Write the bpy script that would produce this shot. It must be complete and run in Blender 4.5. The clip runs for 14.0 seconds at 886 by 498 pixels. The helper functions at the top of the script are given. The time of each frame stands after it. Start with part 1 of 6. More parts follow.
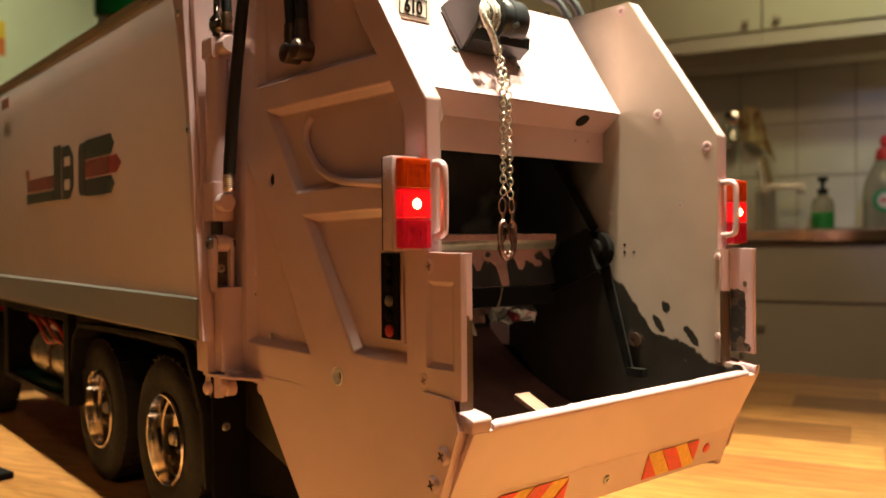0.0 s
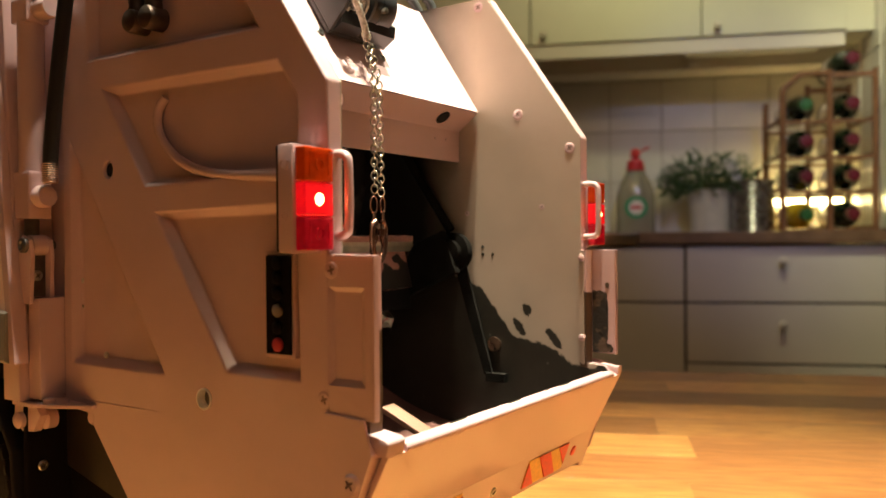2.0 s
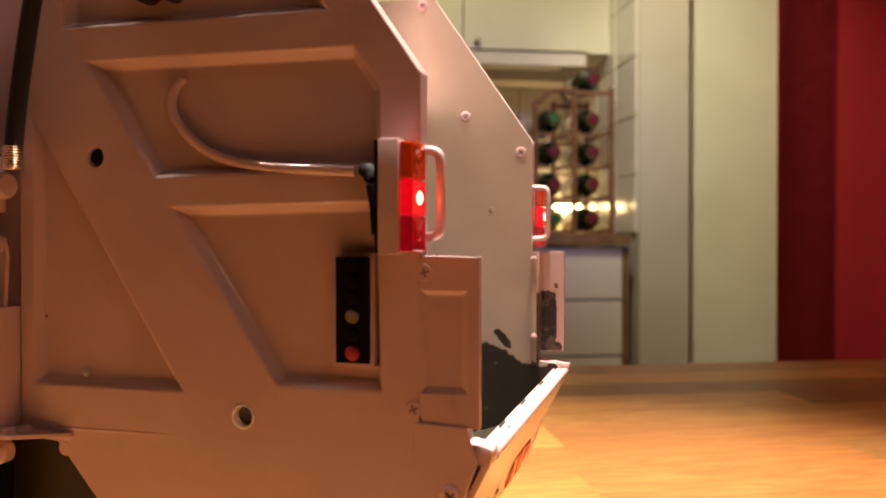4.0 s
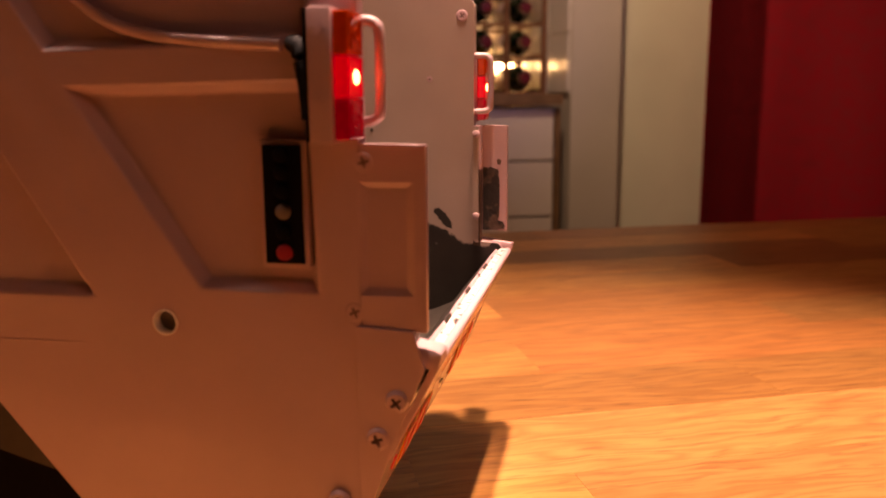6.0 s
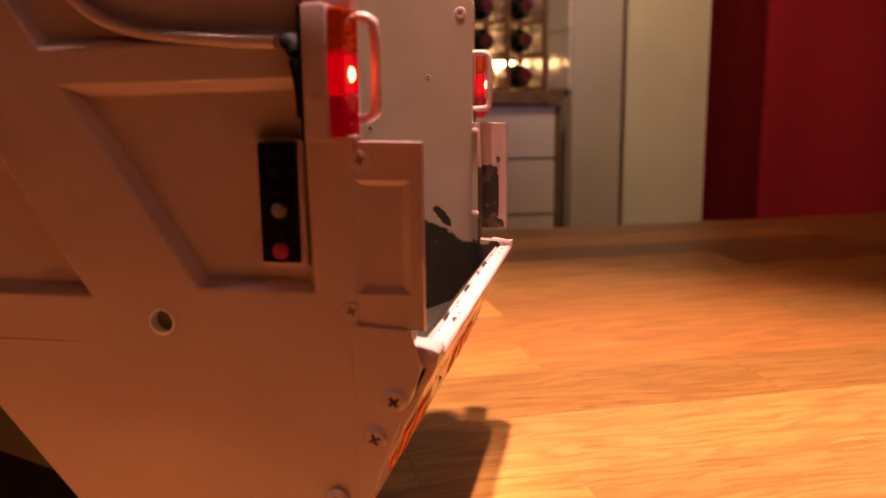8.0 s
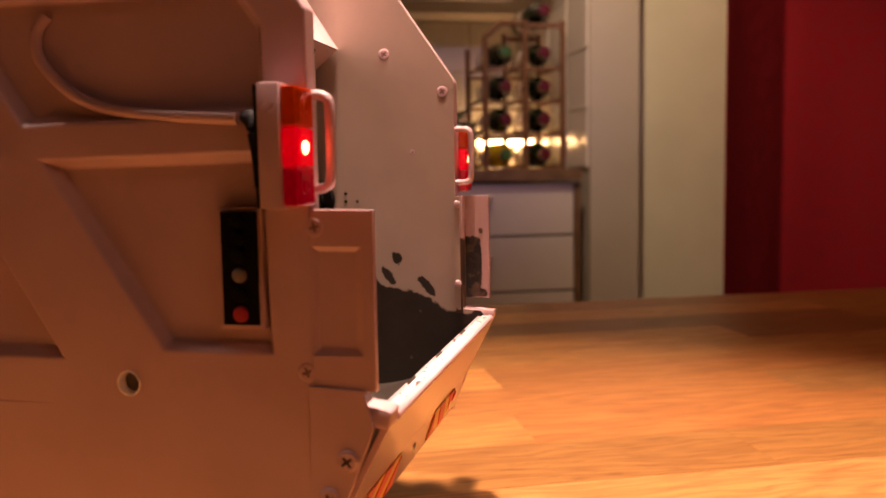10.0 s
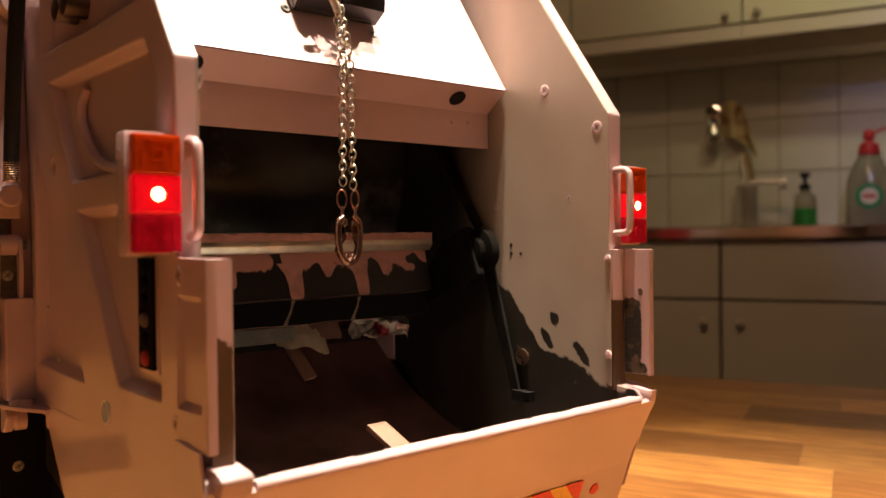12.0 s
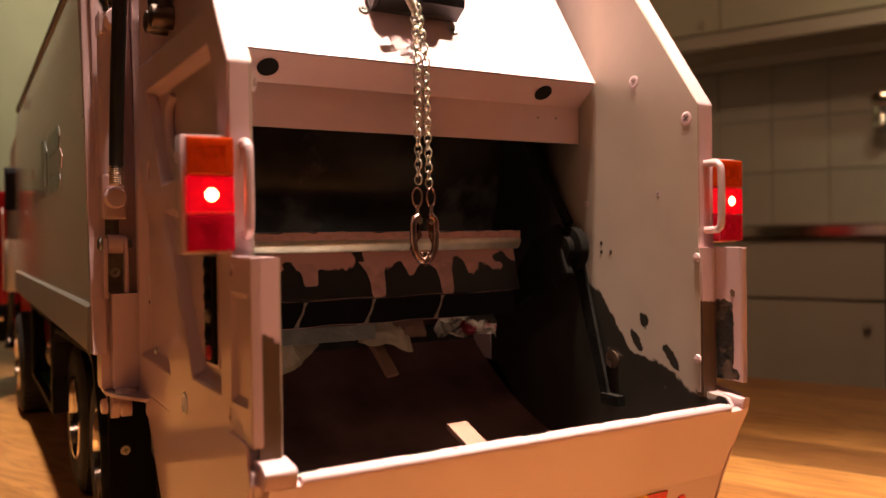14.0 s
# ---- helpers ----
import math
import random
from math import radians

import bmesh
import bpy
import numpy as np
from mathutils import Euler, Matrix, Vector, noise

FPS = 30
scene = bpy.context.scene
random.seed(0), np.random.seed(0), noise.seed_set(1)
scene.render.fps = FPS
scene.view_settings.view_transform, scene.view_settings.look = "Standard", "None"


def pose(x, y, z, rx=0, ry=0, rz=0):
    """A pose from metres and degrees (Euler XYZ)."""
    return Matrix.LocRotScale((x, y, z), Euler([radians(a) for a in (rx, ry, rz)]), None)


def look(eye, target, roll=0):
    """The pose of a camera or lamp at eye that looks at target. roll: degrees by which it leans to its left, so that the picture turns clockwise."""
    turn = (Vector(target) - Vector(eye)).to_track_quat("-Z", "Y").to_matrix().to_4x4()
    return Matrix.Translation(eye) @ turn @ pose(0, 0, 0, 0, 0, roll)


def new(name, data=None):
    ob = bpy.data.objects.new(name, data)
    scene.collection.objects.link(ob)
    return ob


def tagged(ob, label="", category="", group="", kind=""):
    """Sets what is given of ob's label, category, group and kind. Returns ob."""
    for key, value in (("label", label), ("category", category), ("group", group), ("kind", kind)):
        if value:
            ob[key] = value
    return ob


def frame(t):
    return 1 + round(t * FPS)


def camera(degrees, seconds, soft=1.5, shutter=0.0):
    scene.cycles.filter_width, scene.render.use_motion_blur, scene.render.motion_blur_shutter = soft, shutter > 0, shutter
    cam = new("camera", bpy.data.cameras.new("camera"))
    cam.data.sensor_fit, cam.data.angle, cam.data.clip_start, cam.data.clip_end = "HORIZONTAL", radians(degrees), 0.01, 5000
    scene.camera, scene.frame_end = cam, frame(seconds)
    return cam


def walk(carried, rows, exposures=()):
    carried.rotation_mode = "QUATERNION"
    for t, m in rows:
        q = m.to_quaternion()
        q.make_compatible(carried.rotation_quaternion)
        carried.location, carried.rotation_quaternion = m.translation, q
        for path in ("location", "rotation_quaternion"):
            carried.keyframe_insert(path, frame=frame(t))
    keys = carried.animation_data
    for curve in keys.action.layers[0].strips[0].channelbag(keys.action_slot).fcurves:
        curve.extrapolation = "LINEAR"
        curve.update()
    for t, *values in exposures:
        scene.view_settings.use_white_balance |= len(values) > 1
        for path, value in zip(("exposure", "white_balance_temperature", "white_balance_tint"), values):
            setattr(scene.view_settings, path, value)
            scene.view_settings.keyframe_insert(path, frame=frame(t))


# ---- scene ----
cam = camera(56.45, 14.0, soft=1.6)
PATH = [
    (0, (0.00352, 0.00287, 0.14333), (1.28998, 1.53404, 0.12036), -0.46),
    (0.5, (0.00376, 0.00459, 0.14304), (1.30769, 1.52094, 0.12202), -0.54),
    (1, (0.01018, 0.0017, 0.14387), (1.45557, 1.38381, 0.11876), -0.36),
    (1.5, (0.01116, 0.01272, 0.14356), (1.5593, 1.27872, 0.12093), -0.39),
    (2, (-0.00567, 0.05101, 0.14269), (1.65395, 1.16696, 0.12462), -0.46),
    (2.2, (-0.01527, 0.06497, 0.1433), (1.68663, 1.1152, 0.12032), -0.44),
    (4.3, (-0.04137, 0.14334, 0.14336), (1.8974, 0.63403, 0.12377), -0.52),
    (4.5, (-0.03887, 0.14362, 0.14501), (1.90687, 0.60532, 0.11476), -0.88),
    (5, (-0.02767, 0.14772, 0.14789), (1.91709, 0.56678, -0.05781), -0.63),
    (5.5, (-0.02261, 0.14937, 0.14884), (1.9177, 0.52691, -0.15558), -0.42),
    (6, (-0.0201, 0.1497, 0.14943), (1.91207, 0.52348, -0.20695), -0.33),
    (6.5, (-0.02004, 0.14941, 0.14919), (1.91081, 0.52417, -0.21326), -0.52),
    (7, (-0.01986, 0.14916, 0.14916), (1.91017, 0.52822, -0.21321), -0.59),
    (9.5, (-0.01775, 0.14255, 0.14899), (1.91667, 0.51198, -0.1996), -0.62),
    (10, (-0.02387, 0.12881, 0.14694), (1.91858, 0.57205, -0.02744), -0.95),
    (10.5, (-0.01425, 0.11162, 0.14358), (1.87661, 0.76241, 0.10965), -0.63),
    (11, (0.01521, 0.06399, 0.14326), (1.69728, 1.14571, 0.12035), -0.67),
    (11.5, (0.05143, 0.0278, 0.14402), (1.53233, 1.3717, 0.115), -0.42),
    (12, (0.08694, 0.01241, 0.14354), (1.38551, 1.53324, 0.11505), -0.66),
    (12.5, (0.10588, 0.00623, 0.14329), (1.19341, 1.68446, 0.1142), -0.89),
    (13, (0.10762, 0.00162, 0.14311), (1.10718, 1.73372, 0.1162), -0.87),
    (13.5, (0.10906, 0.00105, 0.14323), (1.10277, 1.7365, 0.11565), -0.80),
    (14, (0.10944, 0.00084, 0.14322), (1.11701, 1.72827, 0.11491), -0.83),
]
EXPOSURES = [
    (0.0, 0.33, 6400, -20), (2.2, 0.24, 6350, -19), (4.3, 0.38, 6400, 2), (4.6, 0.23, 6500, 6), (5.0, 0.08, 7400, 19),
    (5.5, -0.32, 8600, 40), (9.5, -0.32, 8600, 40), (10.0, -0.27, 8000, 34), (10.8, 0.0, 6400, -6), (12.0, -0.06, 6700, -5), (14.0, -0.06, 6800, 7),
]
walk(cam, [(t, look(eye, target, roll)) for t, eye, target, roll in PATH], EXPOSURES)

# ---- depth of field of the small lens ----
cam.data.dof.use_dof = True
cam.data.dof.focus_distance = 0.30
cam.data.dof.aperture_fstop = 15.0

# ---- world and lights ----
world = bpy.data.worlds.new("world")
scene.world = world
world.use_nodes = True
world.node_tree.nodes["Background"].inputs[0].default_value = (1.0, 0.78, 0.55, 1)
world.node_tree.nodes["Background"].inputs[1].default_value = 0.01

KROT = pose(0, 0, 0, 0, 0, -67)          # kitchen axes: x along the wall, y away from the table


def kp(u, v, z):
    return KROT @ Vector((u, v, z))


def lamp(name, kind, m, energy, colour, **more):
    data = bpy.data.lights.new(name, kind)
    data.energy, data.color = energy, colour
    for k, val in more.items():
        if k == "size":
            data.shadow_soft_size = val
        elif k == "cone":
            data.spot_size = radians(val)
        elif k == "blend":
            data.spot_blend = val
        elif k == "area":
            data.shape, data.size, data.size_y = "RECTANGLE", val[0], val[1]
    ob = new(name, data)
    ob.matrix_world = m
    return ob


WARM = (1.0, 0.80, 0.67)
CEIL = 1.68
# unseen ceiling spots over the table: two fit the cast shadows, the others are added
# two narrow accents added to whiten the roof plate
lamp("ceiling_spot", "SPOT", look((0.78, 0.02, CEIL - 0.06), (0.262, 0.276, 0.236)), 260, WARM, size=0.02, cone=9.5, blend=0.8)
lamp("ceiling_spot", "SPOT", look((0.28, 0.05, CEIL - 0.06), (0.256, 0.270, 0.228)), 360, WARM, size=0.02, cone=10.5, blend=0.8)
# placed by the shadow of the loading lip
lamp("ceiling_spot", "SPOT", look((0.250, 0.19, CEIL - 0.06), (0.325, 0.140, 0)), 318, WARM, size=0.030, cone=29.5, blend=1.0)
# weak fill added for the far side of the table
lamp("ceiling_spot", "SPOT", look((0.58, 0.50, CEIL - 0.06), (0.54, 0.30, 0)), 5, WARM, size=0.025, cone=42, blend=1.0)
# placed by the shadow beside the body
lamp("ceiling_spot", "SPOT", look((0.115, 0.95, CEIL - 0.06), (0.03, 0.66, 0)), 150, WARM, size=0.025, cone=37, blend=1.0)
# added to light the cab for its red reflection in the sink edge
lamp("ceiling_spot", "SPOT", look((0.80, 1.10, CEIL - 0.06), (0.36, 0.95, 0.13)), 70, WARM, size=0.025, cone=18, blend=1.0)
lamp("kitchen_spot", "SPOT", look(kp(0.45, -0.2, CEIL - 0.05), kp(0.42, 2.7, 0.34)), 56, (0.58, 0.52, 1.0), size=0.06, cone=24, blend=1.0)
# fills added out of view: wall cabinets, kitchen, curtain wall, far left wall
lamp("kitchen_lamp", "SPOT", look(kp(0.2, 1.55, CEIL - 0.05), kp(0.2, 2.65, 1.25)), 36, (1.0, 0.86, 0.50), size=0.08, cone=76, blend=1.0)
lamp("kitchen_ceiling_lamp", "AREA", look(kp(-0.2, 0.75, CEIL - 0.04), kp(-0.1, 2.5, 0.5)), 8.5, (1.0, 0.60, 0.34), area=(0.5, 0.3))
lamp("window_side_lamp", "SPOT", look(kp(0.34, 1.58, CEIL - 0.05), kp(1.12, 2.46, 0.30)), 86, (1.0, 0.84, 0.58), size=0.08, cone=60, blend=1.0)
lamp("hall_lamp", "SPOT", look(kp(-1.9, 1.5, CEIL - 0.05), kp(-3.0, 2.0, 0.7)), 44, (1.0, 0.86, 0.58), size=0.06, cone=80, blend=1.0)

# added fill behind the camera, lifts the truck's rear and left faces
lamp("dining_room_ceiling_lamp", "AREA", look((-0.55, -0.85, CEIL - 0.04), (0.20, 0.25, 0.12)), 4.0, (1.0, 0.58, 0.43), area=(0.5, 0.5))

# ---- materials ----


def mat(name, colour, rough=0.5, metal=0.0, vary=0.08, scale=60.0, bump=0.0, bscale=400.0, coat=0.0, second=None, amount=0.5, bands=None):
    """A surface with grain at two scales: fine relief and broad tone shifts, and an optional second colour in patches."""
    m = bpy.data.materials.new(name)
    m.use_nodes = True
    nt = m.node_tree
    b = nt.nodes["Principled BSDF"]
    b.inputs["Roughness"].default_value, b.inputs["Metallic"].default_value = rough, metal
    b.inputs["Coat Weight"].default_value = coat
    b.inputs["Coat Roughness"].default_value = 0.15
    co = nt.nodes.new("ShaderNodeTexCoord")
    src = co.outputs["Object"]
    n1 = nt.nodes.new("ShaderNodeTexNoise")
    n1.inputs["Scale"].default_value, n1.inputs["Detail"].default_value = scale, 6
    nt.links.new(src, n1.inputs["Vector"])
    ramp = nt.nodes.new("ShaderNodeMapRange")
    ramp.inputs[1].default_value, ramp.inputs[2].default_value = 0.3, 0.7
    ramp.inputs[3].default_value, ramp.inputs[4].default_value = 1 - vary, 1 + vary
    nt.links.new(n1.outputs[0], ramp.inputs[0])
    mul = nt.nodes.new("ShaderNodeMix")
    mul.data_type, mul.blend_type = "RGBA", "MULTIPLY"
    mul.inputs[0].default_value = 1.0
    mul.inputs[6].default_value = (*colour, 1)
    nt.links.new(ramp.outputs[0], mul.inputs[7])
    out = mul.outputs[2]
    if second:
        n2 = nt.nodes.new("ShaderNodeTexNoise")
        n2.inputs["Scale"].default_value, n2.inputs["Detail"].default_value = scale * 0.4, 8
        nt.links.new(src, n2.inputs["Vector"])
        r2 = nt.nodes.new("ShaderNodeMapRange")
        r2.inputs[1].default_value, r2.inputs[2].default_value = amount, amount + 0.04
        nt.links.new(n2.outputs[0], r2.inputs[0])
        mx = nt.nodes.new("ShaderNodeMix")
        mx.data_type = "RGBA"
        nt.links.new(r2.outputs[0], mx.inputs[0])
        nt.links.new(out, mx.inputs[6])
        mx.inputs[7].default_value = (*second, 1)
        out = mx.outputs[2]
    nt.links.new(out, b.inputs["Base Color"])
    rr = nt.nodes.new("ShaderNodeMapRange")
    rr.inputs[1].default_value, rr.inputs[2].default_value = 0.3, 0.7
    rr.inputs[3].default_value, rr.inputs[4].default_value = max(0.02, rough * 0.85), min(1, rough * 1.15)
    nt.links.new(n1.outputs[0], rr.inputs[0])
    nt.links.new(rr.outputs[0], b.inputs["Roughness"])
    if bump:
        n3 = nt.nodes.new("ShaderNodeTexNoise")
        n3.inputs["Scale"].default_value, n3.inputs["Detail"].default_value = bscale, 3
        nt.links.new(src, n3.inputs["Vector"])
        bp = nt.nodes.new("ShaderNodeBump")
        bp.inputs["Strength"].default_value, bp.inputs["Distance"].default_value = bump, 0.001
        nt.links.new(n3.outputs[0], bp.inputs["Height"])
        nt.links.new(bp.outputs[0], b.inputs["Normal"])
    return m


def math_node(nt, op, a, bb=None, c=None):
    n = nt.nodes.new("ShaderNodeMath")
    n.operation = op
    for i, val in enumerate((a, bb, c)):
        if val is None:
            continue
        if isinstance(val, (int, float)):
            n.inputs[i].default_value = val
        else:
            nt.links.new(val, n.inputs[i])
    return n.outputs[0]


def noise_node(nt, vec, scale, detail=4, rough=0.6):
    n = nt.nodes.new("ShaderNodeTexNoise")
    n.inputs["Scale"].default_value, n.inputs["Detail"].default_value, n.inputs["Roughness"].default_value = scale, detail, rough
    nt.links.new(vec, n.inputs["Vector"])
    return n.outputs[0]


def mix_node(nt, f, a, bb):
    n = nt.nodes.new("ShaderNodeMix")
    n.data_type = "RGBA"
    for i, val in ((0, f), (6, a), (7, bb)):
        if isinstance(val, (tuple, float, int)):
            n.inputs[i].default_value = (*val, 1) if isinstance(val, tuple) else val
        else:
            nt.links.new(val, n.inputs[i])
    return n.outputs[2]


def step_node(nt, val, lo, hi):
    n = nt.nodes.new("ShaderNodeMapRange")
    n.inputs[1].default_value, n.inputs[2].default_value = lo, hi
    nt.links.new(val, n.inputs[0])
    return n.outputs[0]


PAINT = (0.575, 0.388, 0.400)
paint = mat("cream_white_paint", PAINT, 0.38, vary=0.05, scale=38, bump=0.04, bscale=700, coat=0.9)
paint.node_tree.nodes["Principled BSDF"].inputs["Coat Roughness"].default_value = 0.09
body_paint = mat("glossy_white_paint", (0.88, 0.71, 0.68), 0.16, vary=0.03, scale=12, bump=0.02, bscale=60, coat=1.0)
skirt_paint = mat("grey_painted_metal", (0.22, 0.20, 0.17), 0.4, vary=0.12, scale=40, bump=0.05)
black_paint = mat("worn_black_paint", (0.030, 0.026, 0.024), 0.45, vary=0.4, scale=70, bump=0.15, bscale=500)
black_plastic = mat("black_plastic", (0.013, 0.013, 0.014), 0.55, vary=0.3, scale=120, bump=0.05)
black_gloss = mat("black_anodised", (0.012, 0.012, 0.014), 0.36, vary=0.3, scale=120)
rubber = mat("black_rubber", (0.014, 0.013, 0.012), 0.75, vary=0.3, scale=200, bump=0.3, bscale=700)
bare_alu = mat("bare_turned_aluminium", (0.85, 0.82, 0.80), 0.45, 0.1, vary=0.1, scale=200)
bore_grey = mat("dull_bolt_steel", (0.150, 0.130, 0.120), 0.5, 0.3, vary=0.2, scale=300)
rim_chrome = mat("dull_chrome", (0.62, 0.56, 0.50), 0.13, 1.0, vary=0.15, scale=120)
chrome = mat("chrome", (0.85, 0.82, 0.78), 0.1, 1.0, vary=0.05, scale=80)
steel = mat("steel", (0.52, 0.50, 0.47), 0.3, 1.0, vary=0.15, scale=200, bump=0.05)
dark_steel = mat("dark_steel", (0.16, 0.15, 0.14), 0.4, 1.0, vary=0.3, scale=200, bump=0.05)
bronze = mat("bronzed_steel", (0.33, 0.18, 0.14), 0.25, 1.0, vary=0.25, scale=300)
dark_bronze = mat("dark_bronze", (0.12, 0.085, 0.07), 0.45, 0.9, vary=0.25, scale=300)
rope_mat = mat("grey_braided_rope", (0.36, 0.32, 0.27), 0.8, vary=0.45, scale=900, bump=0.5, bscale=1500)
chain_metal = mat("nickel_chain", (0.50, 0.44, 0.36), 0.25, 1.0, vary=0.2, scale=400)
scraped = mat("scraped_steel", (0.58, 0.54, 0.48), 0.4, 0.7, vary=0.25, scale=150, bump=0.3, bscale=500, second=(0.10, 0.08, 0.07), amount=0.60)
paper = mat("crumpled_paper", (0.46, 0.35, 0.24), 0.8, vary=0.15, scale=200, bump=0.1)
scrapwood = mat("pale_wood_offcut", (0.155, 0.070, 0.044), 0.65, vary=0.2, scale=150, bump=0.2)
hose_rubber = mat("black_hose", (0.012, 0.012, 0.012), 0.5, vary=0.3, scale=300)
brass = mat("copper_fitting", (0.55, 0.36, 0.26), 0.3, 1.0, vary=0.2, scale=300)
logo_dark = mat("dark_green_grey_vinyl", (0.055, 0.060, 0.054), 0.2, vary=0.1, coat=0.8)
logo_red = mat("red_vinyl", (0.36, 0.06, 0.06), 0.2, vary=0.1, coat=0.8)
stripe_red = mat("reflective_red", (0.75, 0.03, 0.03), 0.35, vary=0.15, scale=600)
stripe_yellow = mat("reflective_yellow", (0.80, 0.45, 0.06), 0.35, vary=0.15, scale=600)
label_white = mat("white_label", (0.75, 0.66, 0.62), 0.5, vary=0.05)
ink = mat("black_ink", (0.006, 0.005, 0.005), 0.5, vary=0.1)
cab_red = mat("red_cab_paint", (0.42, 0.012, 0.022), 0.25, vary=0.05, coat=0.5)
wall_paint = mat("pale_green_white_wall", (0.66, 0.66, 0.52), 0.8, vary=0.05, scale=6, bump=0.1, bscale=250)
pillar_paint = mat("warm_grey_wall", (0.50, 0.45, 0.38), 0.8, vary=0.05, scale=6, bump=0.1, bscale=250)
ceiling_paint = mat("dark_unseen_ceiling", (0.20, 0.16, 0.12), 0.9, vary=0.04, scale=5, bump=0.1, bscale=200)
floor_mat = mat("dark_wood_floor", (0.16, 0.09, 0.05), 0.5, vary=0.25, scale=8, bump=0.1)
cab_front = mat("cream_cabinet_lacquer", (0.70, 0.67, 0.56), 0.45, vary=0.03, scale=8, bump=0.03)
low_front = mat("white_cabinet_lacquer", (0.69, 0.62, 0.565), 0.45, vary=0.03, scale=8, bump=0.03)
dark_gap = mat("shadow_gap_board", (0.15, 0.11, 0.085), 0.7)
knob_metal = mat("brushed_nickel_knob", (0.66, 0.59, 0.52), 0.4, 0.0, vary=0.1)
worktop_wood = mat("brown_wood_worktop", (0.20, 0.115, 0.06), 0.45, vary=0.2, scale=25, bump=0.05)
sink_steel = mat("stainless_sink_steel", (0.66, 0.60, 0.58), 0.24, 0.6, vary=0.08, scale=30)
edge_polish = mat("polished_steel_edge", (0.72, 0.68, 0.66), 0.10, 1.0, vary=0.05, scale=20)
white_gloss = mat("glossy_white_plastic", (0.78, 0.74, 0.68), 0.15, vary=0.04, scale=60, coat=0.8)
can_steel = mat("dark_ribbed_steel", (0.34, 0.32, 0.32), 0.26, 0.9, vary=0.2, scale=60)
tile_mat = mat("white_glazed_tile", (0.66, 0.62, 0.58), 0.22, vary=0.04, scale=10, bump=0.03, bscale=40)
grout = mat("grey_grout", (0.42, 0.38, 0.33), 0.9, vary=0.1, scale=100)
rack_wood = mat("dark_rack_wood", (0.16, 0.070, 0.032), 0.55, vary=0.3, scale=40, bump=0.1)
bottle_dark = mat("dark_green_bottle_glass", (0.012, 0.02, 0.010), 0.08, vary=0.1)
bottle_yellow = mat("yellow_wine_glass", (0.62, 0.42, 0.03), 0.1, vary=0.1)
foil_red = mat("wine_red_capsule", (0.10, 0.008, 0.016), 0.35, vary=0.1)
foil_green = mat("green_capsule", (0.03, 0.10, 0.026), 0.35, vary=0.1)
curtain_mat = mat("red_curtain_cloth", (0.34, 0.005, 0.016), 0.85, vary=0.12, scale=30, bump=0.2, bscale=900)
leaf_mat = mat("green_leaves", (0.045, 0.085, 0.028), 0.6, vary=0.35, scale=60)
pot_mat = mat("pale_plant_pot", (0.55, 0.50, 0.44), 0.6, vary=0.08, scale=30)
soap_green = mat("green_soap", (0.05, 0.30, 0.06), 0.15, vary=0.05)
clear_plastic = mat("pale_plastic_bottle", (0.62, 0.58, 0.46), 0.15, vary=0.05)
clear_plastic.node_tree.nodes["Principled BSDF"].inputs["Transmission Weight"].default_value = 0.65
button_grey = mat("dull_grey_rubber", (0.17, 0.14, 0.12), 0.85, vary=0.15, scale=200)
button_red = mat("dull_red_rubber", (0.36, 0.012, 0.025), 0.7, vary=0.1, scale=200)
cap_red = mat("red_plastic_cap", (0.55, 0.03, 0.04), 0.35, vary=0.05)
label_green = mat("green_label", (0.03, 0.25, 0.10), 0.4, vary=0.05)
white_plastic = mat("white_plastic", (0.75, 0.73, 0.70), 0.4, vary=0.05)
button_rubber = mat("matt_black_rubber", (0.006, 0.005, 0.005), 0.9, vary=0.2, scale=200)
wire_red = mat("red_wire", (0.5, 0.02, 0.02), 0.45)
wire_black = mat("black_wire", (0.01, 0.01, 0.01), 0.45)

for m_dull in (button_rubber, ink, black_paint, black_plastic):
    m_dull.node_tree.nodes["Principled BSDF"].inputs["Specular IOR Level"].default_value = 0.08


def lens_mat(name, colour, glow=0.0, warm=None):
    m = mat(name, colour, 0.12, vary=0.15, scale=500, coat=0.5)
    b = m.node_tree.nodes["Principled BSDF"]
    b.inputs["Transmission Weight"].default_value = 0.25
    if glow:
        b.inputs["Emission Color"].default_value = (*(warm or colour), 1)
        b.inputs["Emission Strength"].default_value = glow
    return m


# amber and dark red get slight emission in place of spilled LED light
lens_amber = lens_mat("amber_lens", (0.66, 0.065, 0.010), 0.03, (1.0, 0.06, 0.0))
lens_red = lens_mat("red_lens", (0.55, 0.008, 0.03), 0.06, (1.0, 0.0, 0.03))
lens_lit = lens_mat("lit_red_lens", (0.80, 0.01, 0.03), 0.30, (1.0, 0.0, 0.02))
bulb_mat = lens_mat("glowing_led", (1.0, 0.35, 0.2), 42.0, (1.0, 0.13, 0.055))


